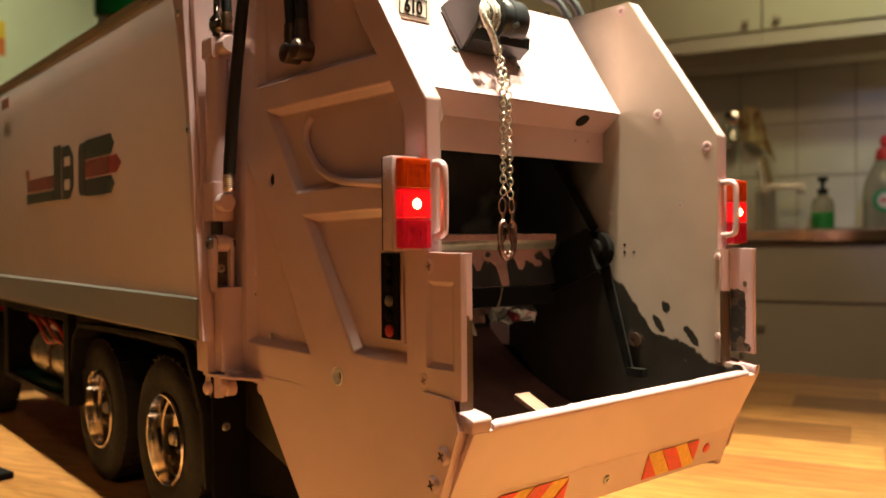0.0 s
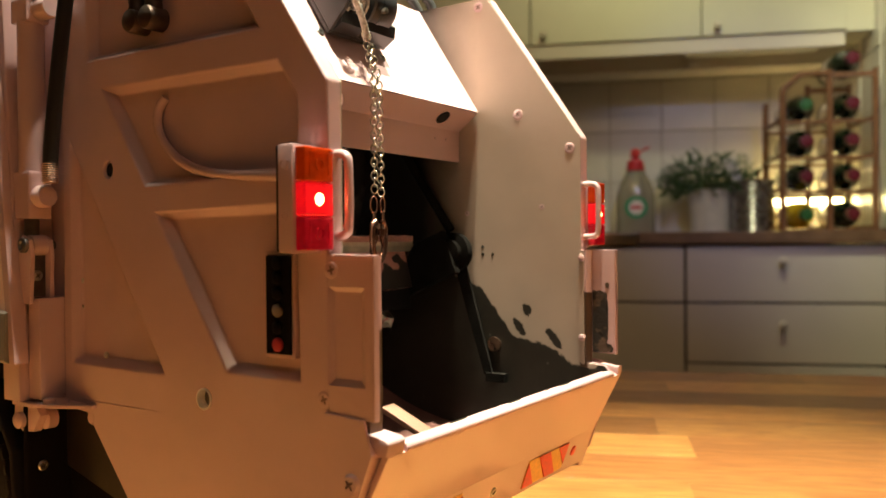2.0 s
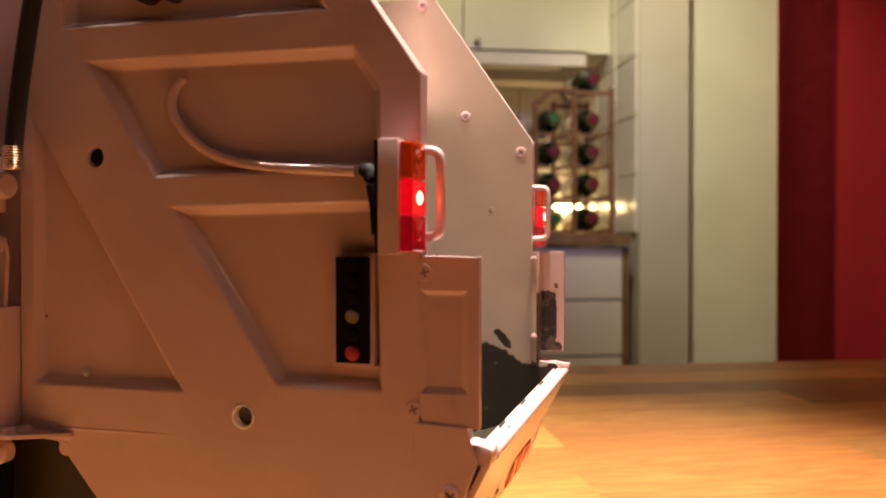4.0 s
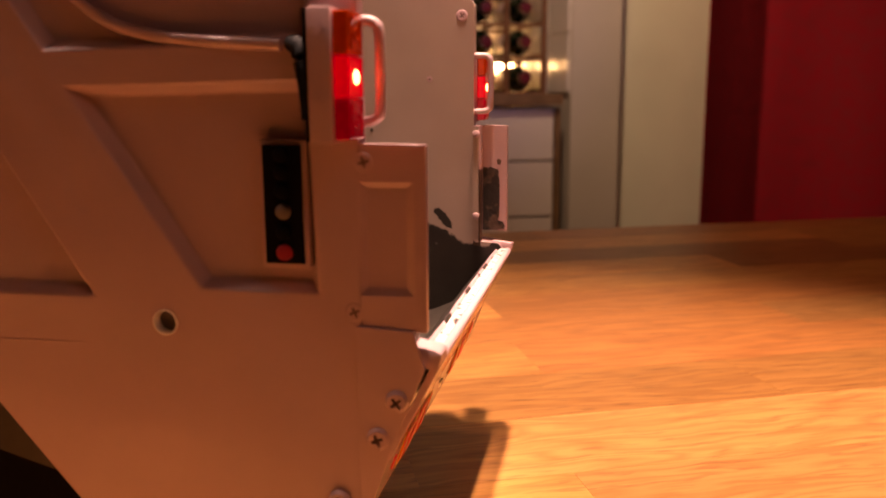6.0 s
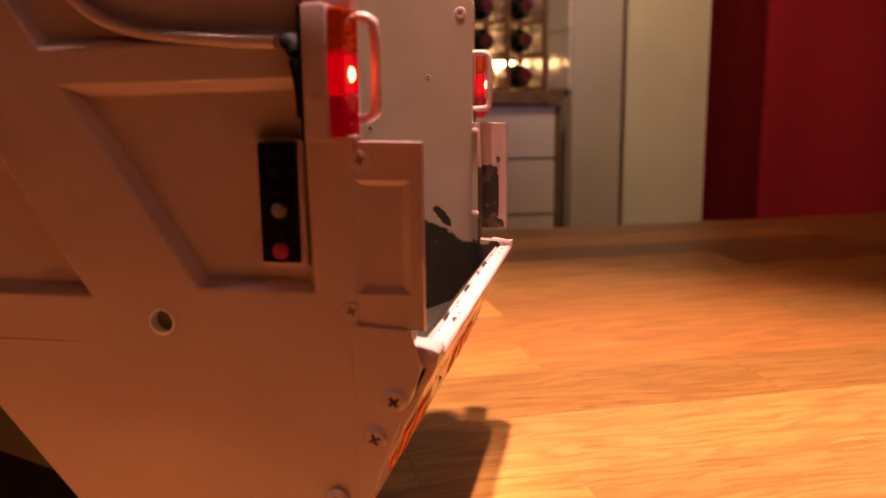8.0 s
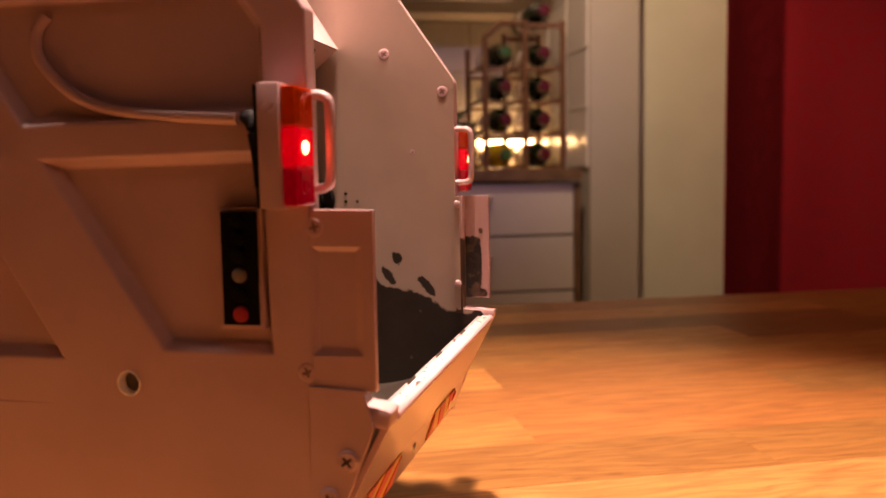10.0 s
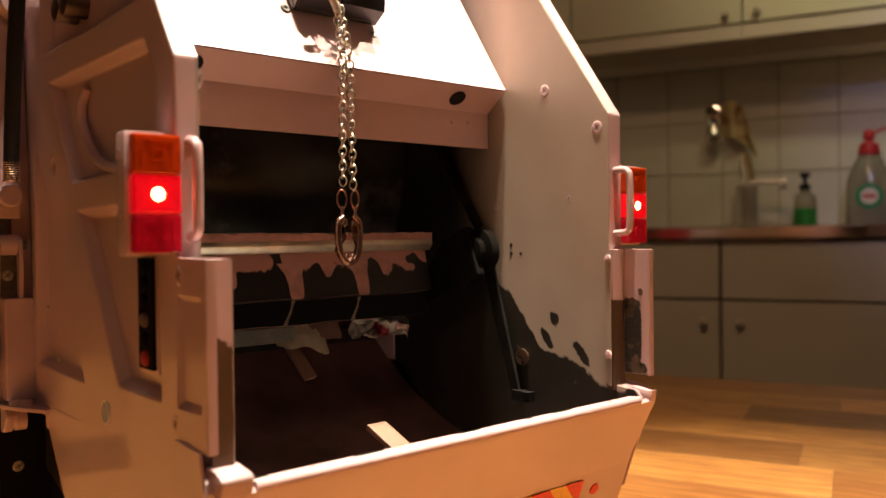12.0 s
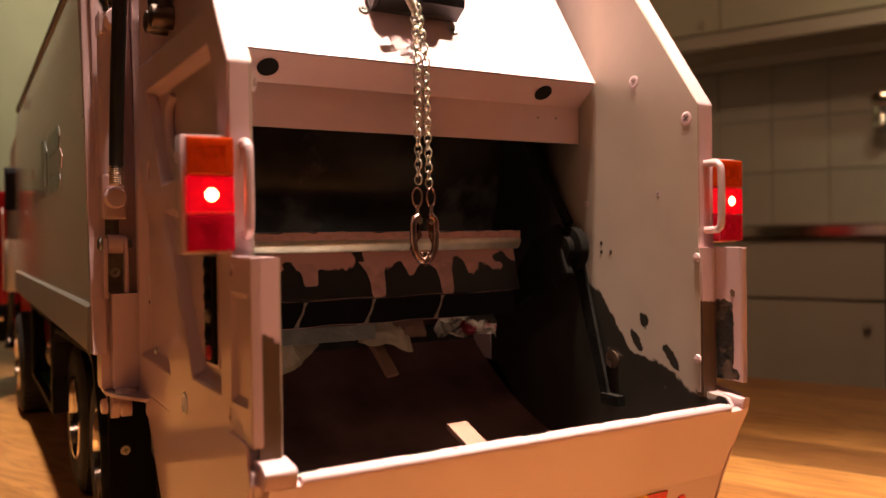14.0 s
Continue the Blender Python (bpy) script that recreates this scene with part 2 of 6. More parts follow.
def dirty_wall(name, lower, front, seed, edge=0.03, base_colour=PAINT, rise=None, chips=(), least=0.0, tones=((0.010, 0.008, 0.006), (0.036, 0.029, 0.022))):
    """White plate whose lower part is worn to black: border z = a + b * (y - c), steeper over a rise, fading to black
    from y = front on.
    chips: bare ovals (y, z, half length, half width, lean in degrees)."""
    m = mat(name, base_colour, 0.42, vary=0.05, scale=45, bump=0.025, bscale=700)
    nt = m.node_tree
    b = nt.nodes["Principled BSDF"]
    base = b.inputs["Base Color"].links[0].from_socket
    co = nt.nodes.new("ShaderNodeTexCoord")
    mp = nt.nodes.new("ShaderNodeMapping")
    mp.inputs["Location"].default_value = (seed, seed * 0.7, seed * 1.3)
    nt.links.new(co.outputs["Object"], mp.inputs["Vector"])
    sp = nt.nodes.new("ShaderNodeSeparateXYZ")
    nt.links.new(co.outputs["Object"], sp.inputs[0])
    rag = math_node(nt, "MULTIPLY", math_node(nt, "SUBTRACT", noise_node(nt, mp.outputs[0], 75, 6), 0.5), edge)
    big = math_node(nt, "MULTIPLY", math_node(nt, "SUBTRACT", noise_node(nt, mp.outputs[0], 30, 2), 0.5), edge * 0.8)
    a, k, c = lower
    line = math_node(nt, "MULTIPLY_ADD", math_node(nt, "SUBTRACT", sp.outputs[1], c), k, a)
    if rise:
        line = math_node(nt, "MULTIPLY_ADD", step_node(nt, sp.outputs[1], rise[0], rise[1]), rise[2], line)
    if least:
        line = math_node(nt, "MAXIMUM", line, least)
    depth = math_node(nt, "SUBTRACT", math_node(nt, "ADD", math_node(nt, "ADD", line, rag), big), sp.outputs[2])
    low = step_node(nt, depth, 0.0, 0.0008)
    fade_d = math_node(nt, "ADD", math_node(nt, "SUBTRACT", sp.outputs[1], front), math_node(nt, "MULTIPLY", rag, 0.6))
    fade = step_node(nt, fade_d, -0.022, 0.010)
    if not chips:
        spots = step_node(nt, math_node(nt, "MULTIPLY_ADD", depth, 12.0, noise_node(nt, mp.outputs[0], 110, 0.5)), 0.575, 0.590)
        low = math_node(nt, "MAXIMUM", low, spots)
    wob = math_node(nt, "MULTIPLY", math_node(nt, "SUBTRACT", noise_node(nt, mp.outputs[0], 420, 3), 0.5), 1.3)
    for cy, cz, la, lb, lean in chips:
        ca, sa = math.cos(radians(lean)), math.sin(radians(lean))
        dy, dz = math_node(nt, "SUBTRACT", sp.outputs[1], cy), math_node(nt, "SUBTRACT", sp.outputs[2], cz)
        p = math_node(nt, "MULTIPLY_ADD", dy, ca / la, math_node(nt, "MULTIPLY", dz, sa / la))
        q = math_node(nt, "MULTIPLY_ADD", dz, ca / lb, math_node(nt, "MULTIPLY", dy, -sa / lb))
        rad = math_node(nt, "SQRT", math_node(nt, "ADD", math_node(nt, "MULTIPLY", p, p), math_node(nt, "MULTIPLY", q, q)))
        low = math_node(nt, "MAXIMUM", low, step_node(nt, math_node(nt, "ADD", rad, wob), 1.08, 0.98))
    flecks = step_node(nt, noise_node(nt, mp.outputs[0], 160, 3), 0.70, 0.72)
    dark = mix_node(nt, noise_node(nt, mp.outputs[0], 90, 6), *tones)
    dark = mix_node(nt, math_node(nt, "MULTIPLY", flecks, 0.25), dark, (0.30, 0.27, 0.24))
    col = mix_node(nt, fade, base, (0.016, 0.015, 0.014))
    col = mix_node(nt, low, col, dark)
    nt.links.new(col, b.inputs["Base Color"])
    return m


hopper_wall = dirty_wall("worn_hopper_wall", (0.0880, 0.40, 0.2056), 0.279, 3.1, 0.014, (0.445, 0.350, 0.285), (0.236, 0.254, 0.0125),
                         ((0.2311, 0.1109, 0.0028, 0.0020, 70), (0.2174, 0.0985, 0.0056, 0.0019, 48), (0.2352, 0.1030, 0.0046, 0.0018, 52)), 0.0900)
# paler second colour paints in the grey reflections and scratches on the plate
carrier_mat = mat("sheen_patched_black", (0.034, 0.032, 0.030), 0.24, vary=0.5, scale=35, bump=0.25, bscale=40, second=(0.115, 0.108, 0.098), amount=0.58)
trough_mat = mat("grimy_hopper_floor", (0.150, 0.074, 0.066), 0.45, vary=0.45, scale=40, bump=0.1, bscale=300)
trough_mat.node_tree.nodes["Principled BSDF"].inputs["Specular IOR Level"].default_value = 0.15
worn_strip = dirty_wall("worn_strip_paint", (0.1190, 0.0, 0.2), 9.0, 7.7, 0.020, tones=((0.030, 0.017, 0.010), (0.125, 0.062, 0.030)))
brown_strip = mat("scuffed_brown_metal", (0.115, 0.075, 0.052), 0.5, 0.2, vary=0.4, scale=190, bump=0.4, bscale=420, second=(0.026, 0.021, 0.018), amount=0.50)
blade_worn = dirty_wall("scratched_blade_paint", (0.1325, 0.0, 0.2), 9.0, 12.3, 0.024, (0.40, 0.195, 0.175), tones=((0.005, 0.004, 0.004), (0.016, 0.013, 0.011)))
bar_metal = mat("scraped_bare_bar", (0.66, 0.58, 0.47), 0.36, 0.75, vary=0.3, scale=90, bump=0.3, bscale=350, second=(0.10, 0.075, 0.065), amount=0.66)
pink_drip = mat("pale_pink_drip", (0.40, 0.200, 0.175), 0.5, vary=0.2, scale=300)
worn_lining = dirty_wall("worn_lip_lining", (0.0822, 0.0, 0.2), 9.0, 5.3, 0.010)
# darker than the paint around it, puts shade into the shallow screw crosses
recess_shade = mat("shaded_paint_recess", (0.20, 0.125, 0.110), 0.6, vary=0.15, scale=400)
edge_run = mat("dull_grey_paint_run", (0.20, 0.150, 0.115), 0.6, vary=0.3, scale=400)
lip_chips = mat("chipped_inner_lip_paint", (0.66, 0.58, 0.54), 0.45, vary=0.08, scale=900, bump=0.2, bscale=600, second=(0.035, 0.030, 0.028), amount=0.55)
edge_steel = mat("grimy_edge_steel", (0.075, 0.066, 0.052), 0.5, 0.3, vary=0.4, scale=120, bump=0.3, bscale=500, second=(0.12, 0.10, 0.085), amount=0.62)
arm_black = mat("sooty_black_steel", (0.0100, 0.0085, 0.0076), 0.9, vary=0.4, scale=120, bump=0.2, bscale=500)
arm_black.node_tree.nodes["Principled BSDF"].inputs["Specular IOR Level"].default_value = 0.04
worn_lip = mat("chipped_lip_paint", PAINT, 0.4, vary=0.05, scale=60, bump=0.1, second=(0.10, 0.085, 0.07), amount=0.66)


def stave_mat(name, early, late, dark, ring):
    m = bpy.data.materials.new(name)
    m.use_nodes = True
    nt = m.node_tree
    b = nt.nodes["Principled BSDF"]
    co = nt.nodes.new("ShaderNodeTexCoord")
    info = nt.nodes.new("ShaderNodeObjectInfo")
    rnd = info.outputs["Random"]
    off = nt.nodes.new("ShaderNodeCombineXYZ")
    nt.links.new(math_node(nt, "MULTIPLY", rnd, 37.0), off.inputs[0])
    nt.links.new(math_node(nt, "MULTIPLY", rnd, 91.0), off.inputs[1])
    add = nt.nodes.new("ShaderNodeVectorMath")
    add.operation = "ADD"
    warp = nt.nodes.new("ShaderNodeVectorMath")
    warp.operation = "MULTIPLY_ADD"
    wave = nt.nodes.new("ShaderNodeTexNoise")
    wave.inputs["Scale"].default_value, wave.inputs["Detail"].default_value = 22.0, 2
    nt.links.new(co.outputs["Object"], wave.inputs["Vector"])
    nt.links.new(wave.outputs["Color"], warp.inputs[0])
    warp.inputs[1].default_value = (0.0, 0.012, 0.0)
    nt.links.new(co.outputs["Object"], warp.inputs[2])
    nt.links.new(warp.outputs[0], add.inputs[0])
    nt.links.new(off.outputs[0], add.inputs[1])

    def stretched(sx, sy, scale, detail, rough=0.55):
        mp = nt.nodes.new("ShaderNodeMapping")
        mp.inputs["Scale"].default_value = (sx, sy, 20.0)
        nt.links.new(add.outputs[0], mp.inputs["Vector"])
        return noise_node(nt, mp.outputs[0], scale, detail, rough)
    broad = stretched(3.0, 22.0, 1.2, 3)
    rings = math_node(nt, "FRACT", math_node(nt, "MULTIPLY", broad, ring))
    rings = math_node(nt, "ABSOLUTE", math_node(nt, "MULTIPLY_ADD", rings, 2.0, -1.0))
    grain = stretched(9.0, 120.0, 1.6, 6)
    fleck = stretched(42.0, 270.0, 1.0, 3)
    figure = stretched(9.0, 60.0, 1.3, 4)
    col = mix_node(nt, math_node(nt, "MULTIPLY", step_node(nt, rings, 0.30, 0.95), 0.58), early, late)
    col = mix_node(nt, math_node(nt, "MULTIPLY", step_node(nt, grain, 0.45, 0.70), 0.45), col, late)
    col = mix_node(nt, math_node(nt, "MULTIPLY", step_node(nt, fleck, 0.56, 0.66), 0.45), col, dark)
    col = mix_node(nt, math_node(nt, "MULTIPLY", step_node(nt, figure, 0.56, 0.66), 0.45), col, late)
    tone = nt.nodes.new("ShaderNodeMix")
    tone.data_type, tone.blend_type = "RGBA", "MULTIPLY"
    tone.inputs[0].default_value = 1.0
    nt.links.new(col, tone.inputs[6])
    shade = nt.nodes.new("ShaderNodeMapRange")
    shade.inputs[3].default_value, shade.inputs[4].default_value = 0.62, 1.24
    nt.links.new(rnd, shade.inputs[0])
    nt.links.new(shade.outputs[0], tone.inputs[7])
    nt.links.new(tone.outputs[2], b.inputs["Base Color"])
    rr = nt.nodes.new("ShaderNodeMapRange")
    rr.inputs[3].default_value, rr.inputs[4].default_value = 0.30, 0.46
    nt.links.new(grain, rr.inputs[0])
    nt.links.new(rr.outputs[0], b.inputs["Roughness"])
    bp = nt.nodes.new("ShaderNodeBump")
    bp.inputs["Strength"].default_value, bp.inputs["Distance"].default_value = 0.10, 0.0005
    nt.links.new(fleck, bp.inputs["Height"])
    nt.links.new(bp.outputs[0], b.inputs["Normal"])
    return m


stave_wood = stave_mat("oiled_oak_stave", (0.58, 0.272, 0.078), (0.335, 0.122, 0.032), (0.19, 0.064, 0.019), 11.0)
stave_pale = stave_mat("pale_oak_stave", (0.66, 0.315, 0.100), (0.390, 0.146, 0.040), (0.21, 0.076, 0.025), 14.0)
stave_red = stave_mat("reddish_oak_stave", (0.46, 0.192, 0.056), (0.275, 0.092, 0.026), (0.17, 0.056, 0.019), 10.0)

# ---- mesh tools ----


def part(name, bm, material, parent=None, label="", smooth=0, bevel=0.0):
    """One mesh object from a bmesh. smooth: angle in degrees under which edges are shaded smooth."""
    bmesh.ops.recalc_face_normals(bm, faces=bm.faces[:])
    if bevel:
        sharp = [e for e in bm.edges if len(e.link_faces) == 2 and e.calc_face_angle(0) > 0.5]
        bmesh.ops.bevel(bm, geom=sharp, offset=bevel, segments=2, profile=0.6, affect="EDGES", clamp_overlap=True)
    if smooth:
        for f in bm.faces:
            f.smooth = True
        for e in bm.edges:
            if len(e.link_faces) == 2 and e.calc_face_angle(0) > radians(smooth):
                e.smooth = False
    me = bpy.data.meshes.new(name)
    bm.to_mesh(me)
    bm.free()
    for m in (material if isinstance(material, (list, tuple)) else [material]):
        me.materials.append(m)
    ob = new(name, me)
    if parent:
        ob.parent = parent
    if label:
        ob["label"] = label
    return ob


def share(name, source, m, parent):
    """Another object on the same mesh."""
    ob = new(name, source.data)
    ob.parent = parent
    ob.matrix_basis = m
    return ob


def thing(name, label, category, m=None, group="", kind=""):
    ob = new(name)
    ob.empty_display_size = 0.02
    if m is not None:
        ob.matrix_world = m
    return tagged(ob, label, category, group, kind)


def box(bm, x0, x1, y0, y1, z0, z1):
    vs = [bm.verts.new((x, y, z)) for x in (x0, x1) for y in (y0, y1) for z in (z0, z1)]
    for f in ((0, 1, 3, 2), (4, 6, 7, 5), (0, 4, 5, 1), (2, 3, 7, 6), (0, 2, 6, 4), (1, 5, 7, 3)):
        bm.faces.new([vs[i] for i in f])
    return bm


def boxes(*dims):
    bm = bmesh.new()
    for d in dims:
        box(bm, *d)
    return bm


def prism(bm, pts, axis, a, b):
    """A polygon in the plane across an axis, drawn out from a to b. Points are the other two coordinates in order."""
    def at(p, h):
        return {"x": (h, p[0], p[1]), "y": (p[0], h, p[1]), "z": (p[0], p[1], h)}[axis]
    lo = [bm.verts.new(at(p, a)) for p in pts]
    hi = [bm.verts.new(at(p, b)) for p in pts]
    bm.faces.new(lo[::-1])
    bm.faces.new(hi)
    for i in range(len(pts)):
        j = (i + 1) % len(pts)
        bm.faces.new((lo[i], lo[j], hi[j], hi[i]))
    return bm


def sweep(bm, path, r, seg=10, closed=False, caps=True):
    """A round tube along a path; r is a radius or one a point."""
    n = len(path)
    P = [Vector(p) for p in path]
    rings = []
    up = Vector((0.31, 0.2, 0.93))
    for i in range(n):
        if closed:
            d = P[(i + 1) % n] - P[i - 1]
        else:
            d = P[min(i + 1, n - 1)] - P[max(i - 1, 0)]
        d.normalize()
        side = d.cross(up)
        if side.length < 0.05:
            side = d.cross(Vector((1, 0, 0)))
        side.normalize()
        other = d.cross(side)
        rad = r[i] if isinstance(r, (list, tuple)) else r
        rings.append([bm.verts.new(P[i] + (side * math.cos(2 * math.pi * k / seg) + other * math.sin(2 * math.pi * k / seg)) * rad) for k in range(seg)])
    for i in range(n if closed else n - 1):
        a, b = rings[i], rings[(i + 1) % n]
        for k in range(seg):
            bm.faces.new((a[k], a[(k + 1) % seg], b[(k + 1) % seg], b[k]))
    if caps and not closed:
        bm.faces.new(rings[0][::-1])
        bm.faces.new(rings[-1])
    return bm


def smooth_path(pts, per=6):
    """A rounded path through points (Catmull-Rom)."""
    P = [Vector(p) for p in pts]
    P = [P[0] * 2 - P[1]] + P + [P[-1] * 2 - P[-2]]
    out = []
    for i in range(1, len(P) - 2):
        for k in range(per):
            t = k / per
            a, b, c, d = P[i - 1], P[i], P[i + 1], P[i + 2]
            out.append(0.5 * (2 * b + (c - a) * t + (2 * a - 5 * b + 4 * c - d) * t * t + (3 * b - a - 3 * c + d) * t ** 3))
    out.append(P[-2])
    return out


def lathe(bm, profile, seg=24, m=None):
    """A profile of (radius, height) turned round z, then moved by m."""
    rings = []
    for r, h in profile:
        if r < 1e-6:
            rings.append([bm.verts.new((0, 0, h))])
        else:
            rings.append([bm.verts.new((r * math.cos(2 * math.pi * k / seg), r * math.sin(2 * math.pi * k / seg), h)) for k in range(seg)])
    for a, b in zip(rings, rings[1:]):
        for k in range(seg):
            j = (k + 1) % seg
            if len(a) == 1 and len(b) == 1:
                continue
            if len(a) == 1:
                bm.faces.new((a[0], b[j], b[k]))
            elif len(b) == 1:
                bm.faces.new((a[k], a[j], b[0]))
            else:
                bm.faces.new((a[k], a[j], b[j], b[k]))
    if m is not None:
        bmesh.ops.transform(bm, matrix=m, verts=[v for ring in rings for v in ring])
    return bm


def along(p, d):
    """A pose at p whose z points along d."""
    return Matrix.Translation(p) @ Vector(d).to_track_quat("Z", "Y").to_matrix().to_4x4()


def turned(profile, p, d, seg=24):
    return lathe(bmesh.new(), profile, seg, along(p, d))


def sheet(pts_fn, nu, nv):
    bm = bmesh.new()
    g = [[bm.verts.new(pts_fn(i / nu, j / nv)) for j in range(nv + 1)] for i in range(nu + 1)]
    for i in range(nu):
        for j in range(nv):
            bm.faces.new((g[i][j], g[i + 1][j], g[i + 1][j + 1], g[i][j + 1]))
    return bm


def thick(bm, d):
    """Gives a sheet real thickness."""
    bmesh.ops.recalc_face_normals(bm, faces=bm.faces[:])
    bmesh.ops.solidify(bm, geom=bm.faces[:], thickness=d)
    return bm


# ---- the room ----
FLOOR = -0.73


def slab(name, dims, material, kind="structure", label="", category=""):
    ob = part(name, boxes(dims), material)
    ob.matrix_world = KROT
    return tagged(ob, label, category, "", kind)


slab("floor", (-3.1, 3.1, -2.6, 3.1, FLOOR - 0.05, FLOOR), floor_mat, label="dark wooden floor of the room", category="floor")
# the ceiling is out of view; its dark tone holds back bounced light
slab("ceiling", (-3.1, 3.1, -2.6, 3.1, CEIL, CEIL + 0.05), ceiling_paint, label="unseen ceiling, kept dark to cut bounce light", category="ceiling")
wall_back = slab("wall_back", (-3.1, 0.75, 3.0, 3.1, FLOOR, CEIL), grout, label="kitchen wall with white square tiles above the worktop", category="wall")
slab("wall_left", (-3.1, -3.0, -2.6, 3.0, FLOOR, CEIL), wall_paint, label="unseen room wall, toned down to cut bounce light beyond the truck's cab", category="wall")
# front and right walls are unseen, in the greyer paint to return less light
slab("wall_front", (-3.0, 3.0, -2.6, -2.5, FLOOR, CEIL), pillar_paint, label="unseen room wall, toned down to cut bounce light", category="wall")
slab("wall_right", (3.0, 3.1, -2.5, 3.1, FLOOR, CEIL), pillar_paint, label="unseen room wall, toned down to cut bounce light", category="wall")
wall_return = slab("wall_return", (0.75, 0.905, 2.40, 3.1, FLOOR, CEIL), pillar_paint, label="warm grey end of the kitchen partition wall", category="wall")
slab("wall_window", (0.905, 3.0, 2.46, 2.56, FLOOR, CEIL), wall_paint, label="pale green-white wall beside the red curtain", category="wall")

# ---- the table ----
table = thing("table", "oiled beech table with a stave-glued butcher-block top", "table", KROT)
TU0, TU1, TV0, TV1 = -1.35, 0.95, -0.1451, 0.937
part("core", boxes((TU0 + 0.004, TU1 - 0.004, TV0 + 0.004, TV1 - 0.004, -0.030, -0.004)), stave_wood, table)
for u in (TU0 + 0.06, TU1 - 0.13):
    for v in (TV0 + 0.06, TV1 - 0.13):
        part("leg", boxes((u, u + 0.07, v, v + 0.07, FLOOR, -0.0305)), stave_wood, table, bevel=0.004)
part("apron", boxes((TU0 + 0.14, TU1 - 0.14, TV0 + 0.07, TV0 + 0.09, -0.11, -0.031)), stave_wood, table)
part("apron", boxes((TU0 + 0.14, TU1 - 0.14, TV1 - 0.09, TV1 - 0.07, -0.11, -0.031)), stave_wood, table)

# ---- the model garbage truck ----
truck = thing("garbage_truck", "cream-white scale model garbage truck with a worn open loading hopper", "model truck")
XL, XR, MID = 0.1675, 0.3385, 0.506


def mx(x, mirror):
    return MID - x if mirror else x


def side_frame(mirror):
    """One side of the tailgate: a thick plate with sunk panels between raised ribs."""
    rear = 0.2040 if mirror else 0.2060
    outline = [(rear, 0.100), (rear, 0.1885), (rear + 0.0470, 0.2575), (0.335, 0.2575), (0.335, 0.0835), (0.3215, 0.0825), (0.2872, 0.0420),
               (0.2082, 0.0420), (0.2068, 0.0435), (0.2012, 0.0590), (0.1908, 0.0850), (0.1930, 0.0878), (rear, 0.0888)]
    holes = [
        [(0.3190, 0.2075), (0.2325, 0.2065), (0.2580, 0.2440), (0.3190, 0.2500)],
        [(0.3105, 0.1970), (0.2250, 0.1960), (0.2175, 0.1850), (0.2175, 0.1630), (0.2870, 0.1620)],
        [(0.2820, 0.1530), (0.2185, 0.1540), (0.2170, 0.1030), (0.2480, 0.1030)],
        [(0.3300, 0.1000), (0.2780, 0.1000), (0.3300, 0.1800)],
    ]
    bolt_hole = [(0.2585 + 0.0031 * math.cos(k * math.pi / 9), 0.0937 + 0.0031 * math.sin(k * math.pi / 9)) for k in range(18)]
    eye_hole = [(0.3075 + 0.0026 * math.cos(k * math.pi / 9), 0.1685 + 0.0030 * math.sin(k * math.pi / 9)) for k in range(18)]
    bm = bmesh.new()
    face, back, floor_x = 0.1675, 0.1750 if mirror else 0.1735, 0.1712

    def loop(pts, x):
        vs = [bm.verts.new((mx(x, mirror), *p)) for p in pts]
        return vs, [bm.edges.new((vs[i], vs[(i + 1) % len(vs)])) for i in range(len(vs))]

    outer, e0 = loop(outline, face)
    edges = list(e0)
    rims = []
    for h in holes + [bolt_hole, eye_hole]:
        vs, es = loop(h, face)
        rims.append(vs)
        edges += es
    bmesh.ops.triangle_fill(bm, use_beauty=True, use_dissolve=False, edges=edges)
    for pts, vs in zip(holes, rims):
        cy, cz = sum(p[0] for p in pts) / len(pts), sum(p[1] for p in pts) / len(pts)
        inner = []
        n = len(pts)
        for i in range(n):
            a, b, c = Vector(pts[i - 1]), Vector(pts[i]), Vector(pts[(i + 1) % n])
            d1, d2 = (b - a).normalized(), (c - b).normalized()
            n1, n2 = Vector((-d1.y, d1.x)), Vector((-d2.y, d2.x))
            toward = Vector((cy, cz)) - b
            if n1.dot(toward) < 0:
                n1 = -n1
            if n2.dot(toward) < 0:
                n2 = -n2
            k = (n1 + n2) / max(0.35, 1 + n1.dot(n2))
            inner.append(b + k * 0.0022)
        lv = [bm.verts.new((mx(floor_x, mirror), *p)) for p in inner]
        for i in range(n):
            j = (i + 1) % n
            bm.faces.new((vs[i], vs[j], lv[j], lv[i]))
        bm.faces.new(lv)
    for pts, vs in zip((bolt_hole, eye_hole), rims[-2:]):
        lv = [bm.verts.new((mx(face + 0.004, mirror), *p)) for p in pts]
        for i in range(len(vs)):
            j = (i + 1) % len(vs)
            bm.faces.new((vs[i], vs[j], lv[j], lv[i]))
        bm.faces.new(lv)
    bv = [bm.verts.new((mx(back - 0.0005, mirror), *p)) for p in outline]
    for i in range(len(outline)):
        j = (i + 1) % len(outline)
        bm.faces.new((outer[i], outer[j], bv[j], bv[i]))
    ob = part("side_frame", bm, paint, truck)
    mod = ob.modifiers.new("edge", "BEVEL")
    mod.width, mod.segments, mod.limit_method, mod.angle_limit = 0.0006, 2, "ANGLE", radians(25)
    bore = part("bolt_bore", turned([(0, 0), (0.0030, 0), (0.0030, 0.0010), (0.0022, 0.0012), (0, 0.0012)], (mx(0.1711, mirror), 0.2585, 0.0937), (-1 if not mirror else 1, 0, 0)), bore_grey, ob, "dull steel bolt end", smooth=40)
